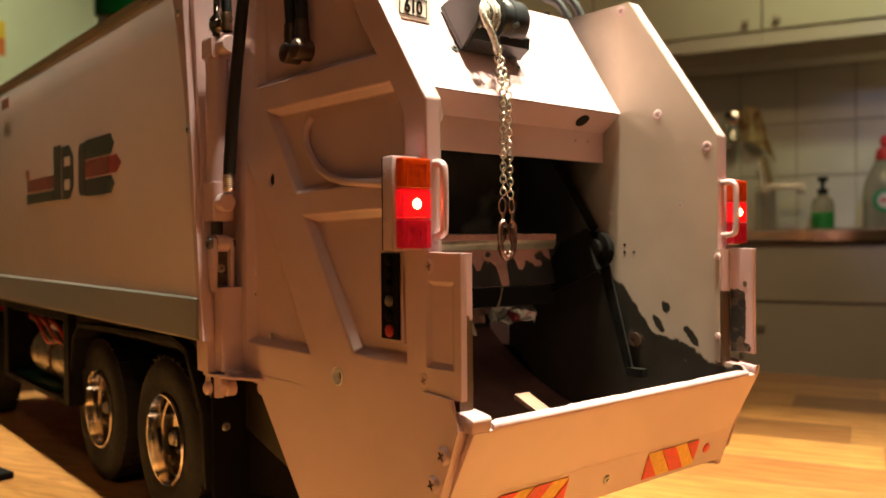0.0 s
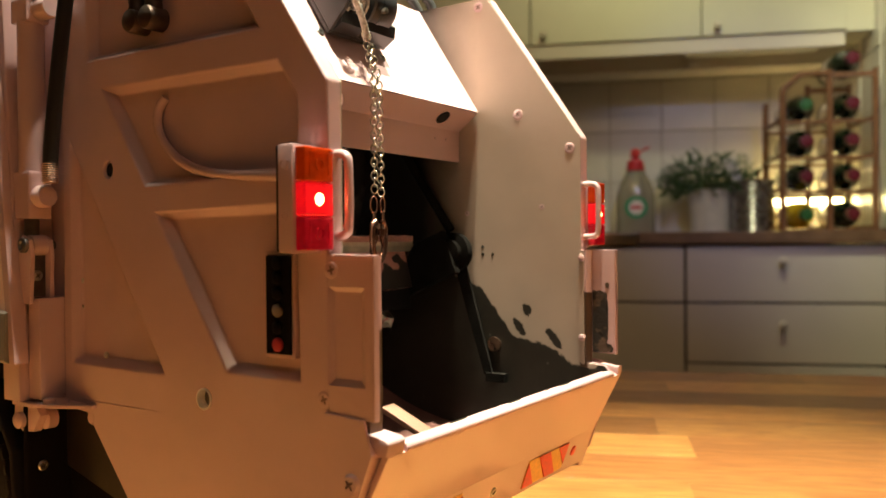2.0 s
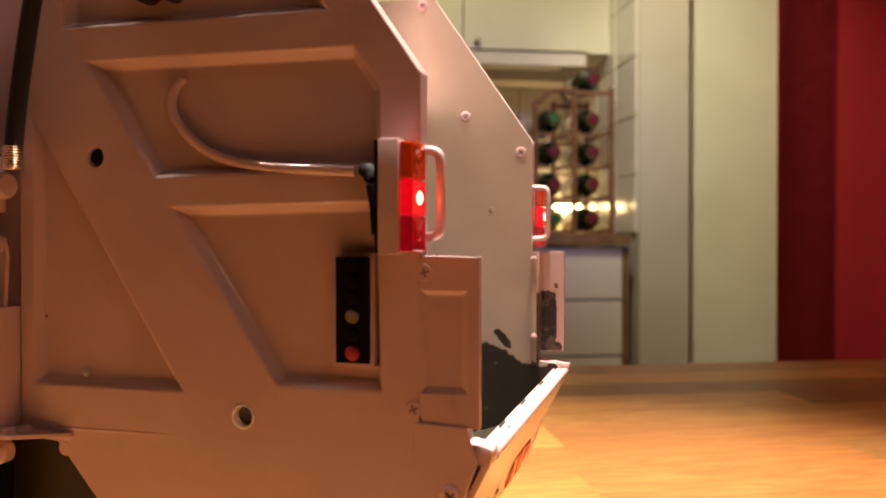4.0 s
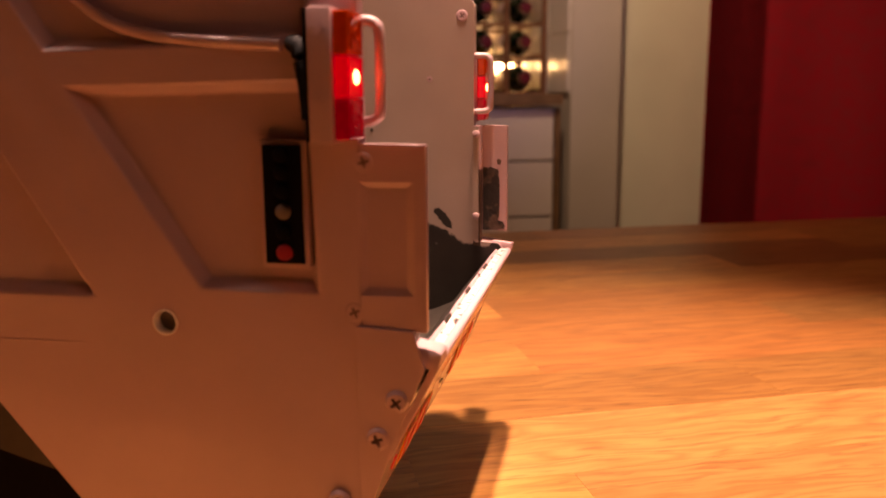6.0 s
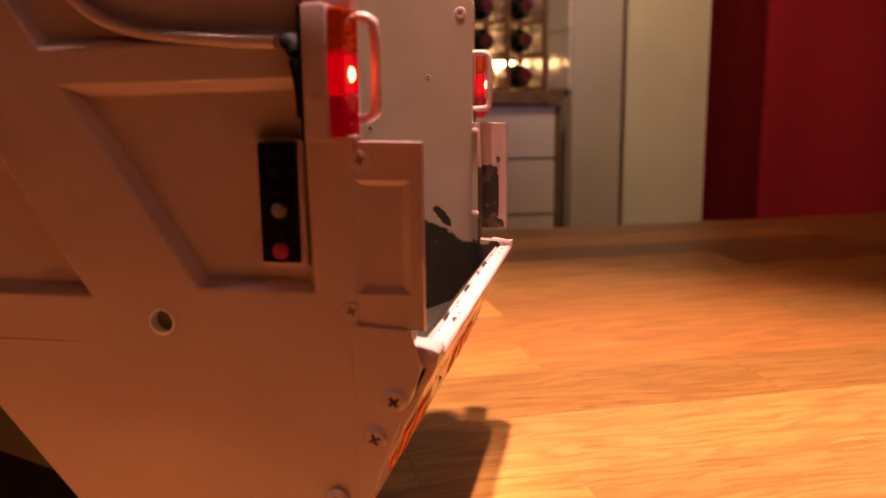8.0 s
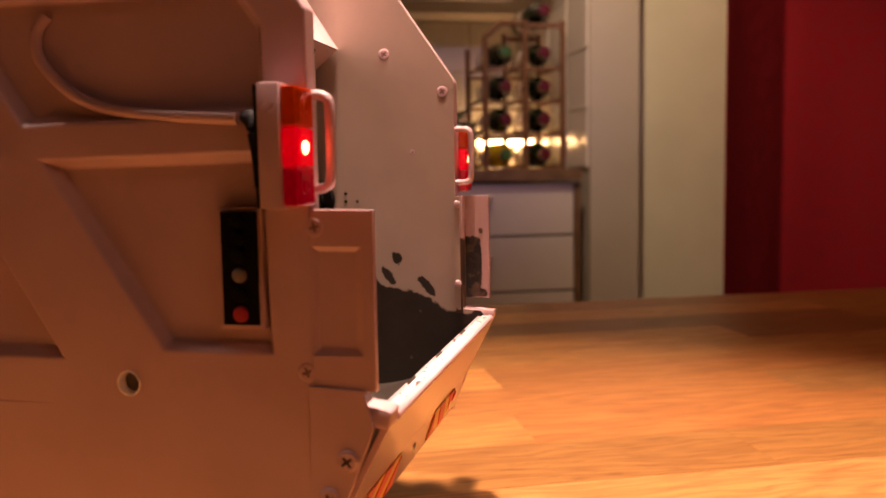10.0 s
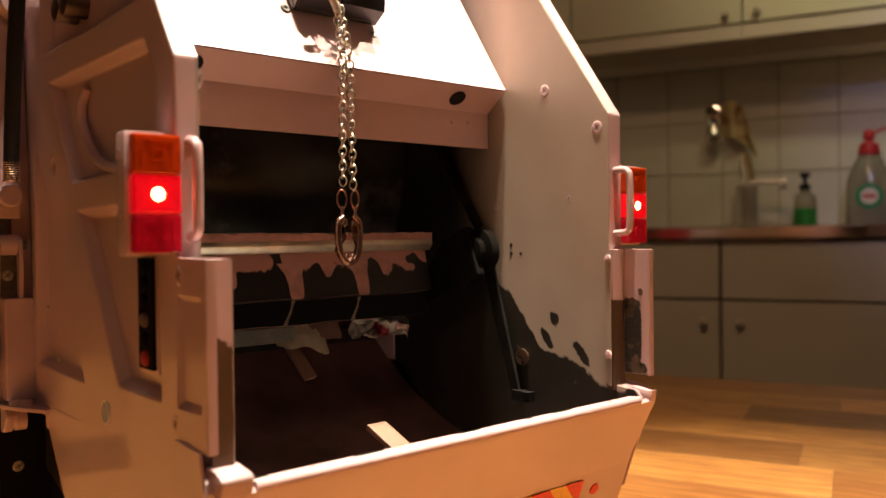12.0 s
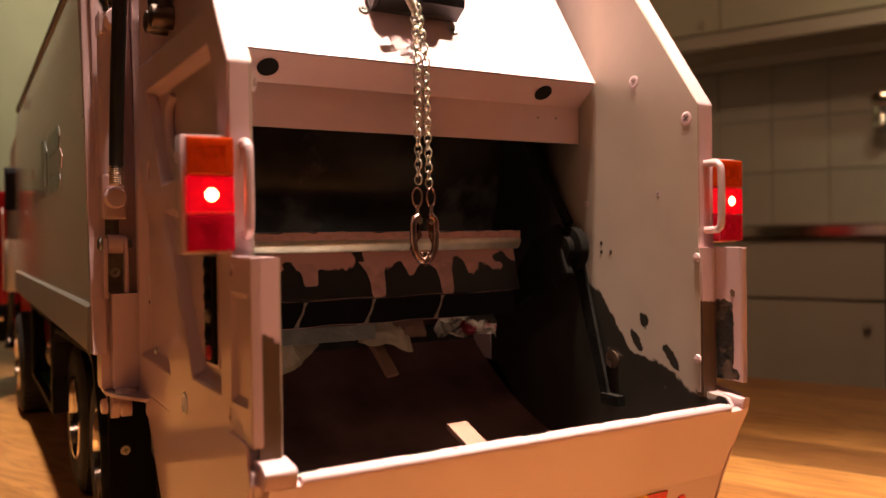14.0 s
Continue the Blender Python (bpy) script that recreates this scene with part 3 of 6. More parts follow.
    part("bore_ring", turned([(0.0035, 0), (0.0035, 0.00030), (0.0030, 0.00040), (0.0028, -0.0030)], (mx(0.1675, mirror), 0.2585, 0.0937), (-1 if not mirror else 1, 0, 0)), bare_alu, bore, "bright turned edge of the bolt hole", smooth=40)
    # black disc stands in for the darkness of the open hole
    part("eye_bore", turned([(0, 0), (0.0025, 0), (0.0025, 0.0004), (0, 0.0004)], (mx(0.1692, mirror), 0.3075, 0.1685), (-1 if not mirror else 1, 0, 0)), black_plastic, ob)
    # the plate that lines the hopper
    back_edge = rear
    inner = [(back_edge, 0.0888), (back_edge, 0.1885), (back_edge + 0.0475, 0.2575), (0.345, 0.2575), (0.345, 0.060), (0.2800, 0.0425), (0.2120, 0.0425), (0.2040, 0.062), (0.1914, 0.0850), (0.1932, 0.0878)]
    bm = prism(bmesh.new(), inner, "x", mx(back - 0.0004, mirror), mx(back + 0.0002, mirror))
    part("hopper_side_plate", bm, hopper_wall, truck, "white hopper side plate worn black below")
    return ob


side_frame(False)
side_frame(True)


def screw_mesh(r, h, material, recess):
    """A cross-head screw: a low domed head with a sunk cross."""
    bm = bmesh.new()
    seg = 20
    rim = [bm.verts.new((r * math.cos(2 * math.pi * k / seg), r * math.sin(2 * math.pi * k / seg), 0)) for k in range(seg)]
    top = [bm.verts.new((r * 0.78 * math.cos(2 * math.pi * k / seg), r * 0.78 * math.sin(2 * math.pi * k / seg), h)) for k in range(seg)]
    for k in range(seg):
        bm.faces.new((rim[k], rim[(k + 1) % seg], top[(k + 1) % seg], top[k]))
    a, b = r * 0.13, r * 0.52
    cross = [(a, a), (a, b), (-a, b), (-a, a), (-b, a), (-b, -a), (-a, -a), (-a, -b), (a, -b), (a, -a), (b, -a), (b, a)]
    cv = [bm.verts.new((x, y, h)) for x, y in cross]
    es = [bm.edges.new((cv[i], cv[(i + 1) % 12])) for i in range(12)]
    te = [bm.edges.get((top[k], top[(k + 1) % seg])) for k in range(seg)]
    bmesh.ops.triangle_fill(bm, use_beauty=True, use_dissolve=False, edges=es + te)
    low = [bm.verts.new((x * 0.85, y * 0.85, h * 0.35)) for x, y in cross]
    for i in range(12):
        f = bm.faces.new((cv[i], cv[(i + 1) % 12], low[(i + 1) % 12], low[i]))
        f.material_index = 1
    f = bm.faces.new(low)
    f.material_index = 1
    bmesh.ops.recalc_face_normals(bm, faces=bm.faces[:])
    me = bpy.data.meshes.new("screw")
    bm.to_mesh(me)
    bm.free()
    me.materials.append(material)
    me.materials.append(recess)
    return me


screw_paint = screw_mesh(0.0025, 0.0002, paint, recess_shade)
screw_dome = screw_mesh(0.0030, 0.0013, paint, recess_shade)
screw_steel = screw_mesh(0.0020, 0.0005, steel, dark_steel)
screw_small = screw_mesh(0.0012, 0.00006, paint, dark_steel)


def screw(me, p, d, spin=0.0, parent=None):
    ob = new("screw", me)
    ob.parent = parent or truck
    ob.matrix_basis = along(p, d) @ pose(0, 0, 0, 0, 0, spin)
    return ob


LEFT, RIGHT, REAR = (-1, 0, 0), (1, 0, 0), (0, -1, 0)
for p in ((0.205, 0.135), (0.208, 0.0985), (0.1975, 0.0765), (0.2025, 0.0665), (0.2130, 0.0490)):
    screw(screw_paint if p[1] > 0.09 else screw_dome, (0.1675 if p[1] > 0.09 else 0.1667, *p), LEFT, 33 * p[0] * 1000)
    screw(screw_paint if p[1] > 0.09 else screw_dome, (0.3385 if p[1] > 0.09 else 0.3393, *p), RIGHT, 21 * p[0] * 1000)
for y, z in ((0.2350, 0.2010), (0.2090, 0.1838), (0.2560, 0.2540)):
    screw(screw_paint, (0.3308, y, z), LEFT, 10 + 4000 * y)
    screw(screw_paint, (0.1752, y, z), RIGHT, 10 + 4000 * y)
for y, z in ((0.2230, 0.1580), (0.2630, 0.1560)):
    screw(screw_small, (0.3308, y, z), LEFT, 15)
    screw(screw_small, (0.1752, y, z), RIGHT, 15)
for y, z in ((0.2545, 0.1400), (0.2545, 0.1365), (0.2490, 0.1365)):
    part("rivet", turned([(0.0008, 0), (0.0007, 0.00008), (0, 0.0001)], (0.3308, y, z), LEFT, 12), brown_strip, truck)
for y, z in ((0.3290, 0.1295), (0.3290, 0.1200), (0.3130, 0.1035)):
    part("rivet", turned([(0.0013, 0), (0.0011, 0.0005), (0, 0.0007)], (0.1711 if z > 0.11 else 0.1700, y, z), LEFT, 12), steel, truck)

# corner plates below the flaps
for m in (False, True):
    bm = prism(bmesh.new(), [(0.2075, 0.0905 if m else 0.0951), (0.1932, 0.0885 if m else 0.0944), (0.1906, 0.0850), (0.2008, 0.0592), (0.2042, 0.0495), (0.2075, 0.0495)], "x", mx(0.1667, m), mx(0.1674, m))
    part("corner_plate", bm, paint, truck, bevel=0.0002)

# ---- loading lip and rear panel ----
bm = bmesh.new()
prism(bm, [(0.1878, 0.0842), (0.2006, 0.0592), (0.2022, 0.0592), (0.1896, 0.0852)], "x", XL + 0.0030, XR - 0.0022)
part("rear_panel", bm, paint, truck, bevel=0.0003)
bm = sweep(bmesh.new(), [(XL + 0.011, 0.1886, 0.0853), (XR - 0.011, 0.1886, 0.0853)], 0.0014, 12)
part("lip_ledge", boxes((XL + 0.011, XR - 0.009, 0.1890, 0.1925, 0.0846, 0.0860)), lip_chips, truck, "white paint chipped to bare dark metal on the lip ledge", bevel=0.0003)
part("loading_lip", bm, worn_lip, truck, "chipped white rolled lip of the hopper", smooth=40)
for m in (False, True):
    bm = bmesh.new()
    a, b = (mx(XL + 0.0024, m), mx(XL + 0.0056, m)) if m else (XL + 0.0018, XL + 0.0100)
    top = 0.0056 if m else 0.0042
    prism(bm, [(0.1876, 0.0842), (0.1868, 0.0885), (0.1885, 0.0935 - top), (0.1960, 0.0945 - top), (0.1975, 0.0842)], "x", min(a, b), max(a, b))
    part("lip_corner", bm, worn_lip, truck, bevel=0.0008, smooth=50)


bm = prism(bmesh.new(), [(0.1930, 0.0845), (0.2075, 0.0672), (0.2083, 0.0680), (0.1940, 0.0858)], "x", XL + 0.0085, XR - 0.0085)
part("lip_lining", bm, worn_lining, truck, "white paint chipped to bare dark metal inside the lip")


def apron(x, z, lift):
    """A point on the slanting apron below the rear panel."""
    return Vector((x, 0.2010 + (0.0592 - z) * 0.36 - lift, z))


def apron_plate(pts, lift, d):
    bm = bmesh.new()
    lo, hi = [bm.verts.new(apron(x, z, lift)) for x, z in pts], [bm.verts.new(apron(x, z, lift + d)) for x, z in pts]
    bm.faces.new(lo[::-1])
    bm.faces.new(hi)
    for i in range(len(pts)):
        j = (i + 1) % len(pts)
        bm.faces.new((lo[i], lo[j], hi[j], hi[i]))
    return bm


part("rear_apron", apron_plate([(XL + 0.001, 0.0440), (XR - 0.001, 0.0440), (XR - 0.001, 0.0592), (XL + 0.001, 0.0592)], -0.0016, 0.0016), paint, truck, bevel=0.0002)
part("apron_tab", apron_plate([(XR - 0.0045, 0.0418), (XR - 0.001, 0.0412), (XR - 0.001, 0.0439), (XR - 0.0045, 0.0439)], -0.0016, 0.0016), paint, truck)
AN = (0, -0.94, -0.34)
screw(screw_steel, apron(0.2530, 0.0512, 0.0), AN, 12)
for x in (0.3205, 0.1855):
    part("reflector", turned([(0.0023, 0), (0.0021, 0.0004), (0, 0.0005)], apron(x, 0.0520, 0.0), AN, 18), stripe_red, truck, "small round red reflector")


def hazard_board(x0, x1, z0, z1, flip):
    board = part("hazard_strip", apron_plate([(x0, z0), (x1, z0), (x1, z1), (x0, z1)], 0.0, 0.0003), stripe_yellow, truck, "red and yellow diagonal hazard strip")
    w = (x1 - x0) / 5

    def f(x):
        return x0 + x1 - x if flip else x
    for quad in ([(x0, z0), (x0, z1 - 0.001), (x0 + 1.3 * w, z0)],
                 [(x0 + 1.2 * w, z1), (x0 + 2.5 * w, z1), (x0 + 4.0 * w, z0), (x0 + 2.7 * w, z0)],
                 [(x0 + 3.7 * w, z1), (x1, z1), (x1, z0 + 0.002)]):
        part("stripe", apron_plate([(f(x), z) for x, z in quad], 0.0003, 0.0003), stripe_red, board)


hazard_board(0.2770, 0.3122, 0.0460, 0.0573, False)
hazard_board(0.1938, 0.2290, 0.0460, 0.0573, True)

# ---- flaps either side of the opening ----
for m in (False, True):
    bm = bmesh.new()
    face, back, fl = 0.1675, 0.1699, 0.1686
    ye = 0.2038 if m else 0.2059
    drop = 0.0014 if m else 0.0
    out = [(0.1900, 0.0940 - drop), (ye, 0.0948 - drop), (ye, 0.1395 - drop * 0.6), (0.1900, 0.1392 - drop * 0.6)]
    poc = [(0.1930, 0.1030), (ye, 0.1030), (ye, 0.1302), (0.1930, 0.1302)]
    inn = [(0.1950, 0.1048), (ye - 0.0013, 0.1048), (ye - 0.0013, 0.1290), (0.1950, 0.1290)]

    def row(pts, x):
        return [bm.verts.new((mx(x, m), *p)) for p in pts]
    o, p, q, r = row(out, face), row(poc, face), row(inn, fl), row(out, back)
    for i in range(4):
        j = (i + 1) % 4
        if i != 1:
            bm.faces.new((o[i], o[j], p[j], p[i]))
        bm.faces.new((p[i], p[j], q[j], q[i]))
        if i != 1:
            bm.faces.new((o[i], o[j], r[j], r[i]))
    bm.faces.new(q)
    bm.faces.new(r)
    flap = part("flap", bm, paint, truck, "cream flap with a worn blackened inner face", bevel=0.0003)
    inn_x, strip_x, sy = (0.1703, 0.1768, 0.2008) if m else (0.1702, 0.1757, 0.1938)
    part("flap_lining", boxes((*sorted((mx(0.16995, m), mx(inn_x, m))), 0.1903, 0.2040, 0.0943 - drop, 0.1390 - drop * 0.6)), paint, flap)
    a, b = sorted((mx(inn_x + 0.0001, m), mx(strip_x, m)))
    yb = max(sy + 0.003, 0.2030)
    bm = boxes((a, b, sy, yb, 0.0870, 0.1390 - drop * 0.5))
    bmesh.ops.subdivide_edges(bm, edges=bm.edges[:], cuts=7, use_grid_fill=True)
    for vert in bm.verts:
        vert.co += noise.noise_vector(vert.co * 600) * (0.00020 if vert.co.z < 0.117 else 0.00003)
    strip = part("guide_strip", bm, worn_strip, truck, "cream guide strip worn to brown metal below", smooth=50)
    part("face_plate", boxes((*sorted((mx(strip_x + 0.0003, m), mx(strip_x + 0.0007, m))), sy + 0.0008, yb, 0.0885, 0.1388 - drop * 0.5)), hopper_wall, strip, "cream inner face of the strip")
    if m:
        low = sy - 0.0070
        foot = 0.0945 - drop

        def rough(v):
            return noise.noise(Vector((v * 900, 3.3, 0))) * 0.6 + noise.noise(Vector((v * 2600, 1.7, 0.4))) * 0.5
        ragged = [(sy - 0.0002, foot), (sy - 0.0002, 0.1205)]
        ragged += [(sy - 0.0002 - (sy - low) * k / 17, 0.1205 - 0.0011 * max(0, k - 9) / 8 + 0.0013 * rough(k * 0.0004)) for k in range(1, 17)]
        ragged += [(low + 0.0009 * rough(0.02 + k * 0.0006) - 0.0005 * math.sin(k * 0.09), 0.1180 - (0.1180 - foot - 0.0002) / 44 * k) for k in range(45)] + [(low - 0.0004, foot)]
        part("wear_patch", prism(bmesh.new(), ragged, "x", *sorted((mx(inn_x, m), mx(inn_x + 0.0002, m)))), brown_strip, flap, "patch worn to dark brown metal")
        part("wear_patch", prism(bmesh.new(), [(low - 0.0008, 0.1215), (low + 0.0004, 0.1218), (low + 0.0009, 0.1236), (low - 0.0001, 0.1243), (low - 0.0012, 0.1234)], "x", *sorted((mx(inn_x, m), mx(inn_x + 0.0002, m)))), brown_strip, flap)
        part("wear_patch", prism(bmesh.new(), [(low + 0.0004, 0.0935), (low - 0.0024, 0.0935), (low - 0.0030, 0.0950), (low - 0.0019, 0.0969), (low + 0.0002, 0.0972)], "x", *sorted((mx(inn_x, m), mx(inn_x + 0.0002, m)))), brown_strip, flap)
    for z in (0.135, 0.100) if m else ():
        part("rivet", turned([(0.0016, 0), (0.0014, 0.0006), (0, 0.0008)], (mx(strip_x + 0.0007, m), sy + 0.0018, z), (-1, 0, 0), 12), paint, truck)

# ---- roof plate over the hopper with its folded valance ----
bm = bmesh.new()
prism(bm, [(0.2560, 0.2040), (0.2900, 0.2570), (0.3400, 0.2570), (0.3400, 0.2540), (0.2910, 0.2540), (0.2590, 0.2040)], "x", 0.1738, 0.3305)
part("roof_plate", bm, paint, truck, "bright white sloping roof plate", bevel=0.0003)
bm = bmesh.new()
prism(bm, [(0.2562, 0.2036), (0.2670, 0.1955), (0.2670, 0.1808), (0.2682, 0.1808), (0.2682, 0.1965), (0.2590, 0.2038)], "x", 0.1739, 0.3303)
part("valance", bm, paint, truck, bevel=0.0002)
for x in (0.1965, 0.3080):
    part("drain_hole", turned([(0.0036, 0.0001), (0.0036, 0.0006), (0.0030, 0.0006), (0.0030, 0.00045), (0, 0.00045)], (x, 0.2615, 0.1996), (0, -0.6, -0.8), 20), black_plastic, truck)
for x, z in ((0.3095, 0.1905), (0.3185, 0.1908), (0.1835, 0.1905)):
    screw(screw_small, (x, 0.2670, z), REAR, 20)

# ---- inside of the hopper ----
prof = [(0.1912, 0.0845), (0.1970, 0.0740), (0.2120, 0.0620), (0.2350, 0.0540), (0.2650, 0.0530), (0.2980, 0.0600), (0.3300, 0.0760), (0.3600, 0.1010), (0.3850, 0.1300), (0.3950, 0.1700), (0.3950, 0.2560)]
sm = [(p.y, p.z) for p in smooth_path([(0, y, z) for y, z in prof], 5)]


def trough(rows):
    def f(a, b):
        k = min(int(b * (len(rows) - 1) + 1e-6), len(rows) - 1)
        return (0.1755 + a * 0.155, rows[k][0], rows[k][1])
    return thick(sheet(f, 6, len(rows) - 1), 0.0008)


# one floor in two tones: front darkened against direct light, rear lightened in shade
part("hopper_trough", trough(sm[20:]), trough_mat, truck, "grimy black curved hopper floor", smooth=40)
part("trough_front", trough(sm[:21]), worn_lining, truck, "worn front of the hopper floor, darkened where light lands", smooth=40)
part("hopper_top", boxes((0.1755, 0.3305, 0.2925, 0.3940, 0.2500, 0.2530)), black_paint, truck)
for m in (False, True):
    a, b = sorted((mx(0.1745, m), mx(0.1755, m)))
    part("inner_side", boxes((a, b, 0.3455, 0.3960, 0.0600, 0.2530)), black_paint, truck)
# drum wall above the packing blade
bm = sheet(lambda a, b: (0.176 + a * 0.154, 0.335 - 0.018 * math.sin(math.pi * min(1, b * 1.05)) + 0.02 * b, 0.142 + 0.108 * b), 10, 10)
part("carrier_plate", thick(bm, 0.001), carrier_mat, truck, "black carrier plate with grey sheen put into its colour", smooth=40)

# packing blade
blade = part("packing_blade", prism(bmesh.new(), [(0.2845, 0.1385), (0.2800, 0.1215), (0.2835, 0.1210), (0.2885, 0.1385)], "x", 0.1770, 0.3090), blade_worn, truck, "scratched pinkish blade with black worn patches", bevel=0.0003)
bm = bmesh.new()
prism(bm, [(0.2820, 0.1382), (0.2800, 0.1410), (0.2810, 0.1445), (0.2850, 0.1458), (0.2900, 0.1450), (0.2900, 0.1382)], "x", 0.1770, 0.3100)
part("blade_bar", bm, bar_metal, blade, "scraped bare steel bar", bevel=0.0006, smooth=50)
part("blade_foot", prism(bmesh.new(), [(0.2793, 0.1209), (0.2776, 0.1119), (0.2816, 0.1114), (0.2835, 0.1209)], "x", 0.1770, 0.3050), ink, blade, bevel=0.0003)
part("blade_edge", prism(bmesh.new(), [(0.2779, 0.1117), (0.2790, 0.1058), (0.2830, 0.1058), (0.2815, 0.1112)], "x", 0.1770, 0.2420), edge_steel, blade, "grimy grey cutting edge", bevel=0.0003)


def drip(pts, w, y_of, run_mat):
    """A thin run of paint down a face: points (x, z), widths, and the face's y at a height."""
    bm = bmesh.new()
    rows = [[bm.verts.new((x + dx, y_of(z) - lift, z)) for dx, lift in ((-hw, 0), (hw, 0), (hw, 0.00025), (-hw, 0.00025))] for (x, z), hw in zip(pts, w)]
    for r0, r1 in zip(rows, rows[1:]):
        for i in range(4):
            bm.faces.new((r0[i], r0[(i + 1) % 4], r1[(i + 1) % 4], r1[i]))
    bm.faces.new(rows[0])
    bm.faces.new(rows[-1][::-1])
    part("paint_run", bm, run_mat, blade)


def foot_y(z):
    return 0.2776 + (z - 0.1119) * 0.1855


def face_y(z):
    return 0.2800 + (z - 0.1215) * 0.2647


for x in (0.2150, 0.2420, 0.2714):
    drip([(x, 0.1207), (x - 0.0008, 0.1188), (x - 0.0016, 0.1168), (x - 0.0034, 0.1140), (x - 0.0044, 0.1121)], (0.0008, 0.0003, 0.0004, 0.0005, 0.0009), foot_y, edge_run)
for x, w, end in ((0.2175, 0.0034, 0.1262), (0.2440, 0.0036, 0.1212), (0.2740, 0.0034, 0.1212)):
    h = 0.1345 - end
    drip([(x - 0.0008, 0.1345), (x, 0.1345 - h * 0.3), (x + 0.0005, 0.1345 - h * 0.6), (x + 0.0004, 0.1345 - h * 0.9), (x + 0.0003, end)], (w * 1.6, w, w * 0.85, w * 0.8, w * 0.6), face_y, pink_drip)
for x, w in ((0.2030, 0.0020), (0.2590, 0.0022), (0.2860, 0.0018)):
    drip([(x, 0.1345), (x + 0.0004, 0.1310), (x, 0.1288)], (w * 1.6, w, w * 0.4), face_y, pink_drip)
part("weld", sweep(bmesh.new(), smooth_path([(0.178 + 0.0115 * i, 0.2794 + 0.0003 * (i % 2), 0.1208 + 0.0003 * ((i * 7) % 3)) for i in range(12)], 3), 0.00009, 6), pink_drip, blade)
part("weld", sweep(bmesh.new(), smooth_path([(0.178 + 0.0112 * i, 0.2773 + 0.0002 * (i % 2), 0.1117 + 0.0003 * ((i * 5) % 3)) for i in range(10)], 3), 0.00008, 6), pink_drip, blade)
random.seed(23)
ridge = [(0.1772 + 0.0022 * i, 0.1455 + random.uniform(-0.0005, 0.0005)) for i in range(61)]
part("bar_crust", prism(bmesh.new(), ridge + [(0.3092, 0.1428), (0.1772, 0.1428)], "y", 0.2797, 0.2850), pink_drip, blade, "ragged pink paint crust along the bar")

# swing arm and slide rail on the far side of the blade
for m in (False, True):
    arm = part("swing_arm", prism(bmesh.new(), [(0.2715, 0.1400), (0.2525, 0.0800), (0.2478, 0.0794), (0.2655, 0.1420)], "x", *sorted((mx(0.1768, m), mx(0.1782, m)))), arm_black, truck, "matt black steel swing arm")
    part("pivot", turned([(0.0095, 0), (0.0095, 0.004), (0.006, 0.0045), (0.006, 0.0075), (0, 0.008)], (mx(0.178, m), 0.2680, 0.1375), (1 if not m else -1, 0, 0), 24), arm_black, arm, smooth=40)
    part("pad", boxes((*sorted((mx(0.1765, m), mx(0.1800, m))), 0.2405, 0.2505, 0.0770, 0.0810)), arm_black, arm)
    part("washer", turned([(0.0034, 0), (0.0034, 0.0010), (0, 0.0010)], (mx(0.1752, m), 0.2482, 0.0942), (1 if not m else -1, 0, 0), 20), brass, arm, "pale brass disc")
    part("slide_rail", sweep(bmesh.new(), [(mx(0.179, m), 0.2700, 0.1480), (mx(0.181, m), 0.3050, 0.1990)], 0.0022, 10), arm_black, truck, smooth=40)
    part("link_plate", prism(bmesh.new(), [(0.262, 0.128), (0.300, 0.112), (0.305, 0.118), (0.285, 0.142), (0.270, 0.148)], "x", *sorted((mx(0.183, m), mx(0.187, m)))), arm_black, truck, bevel=0.0006)

# ---- tail lamps with grab handles ----


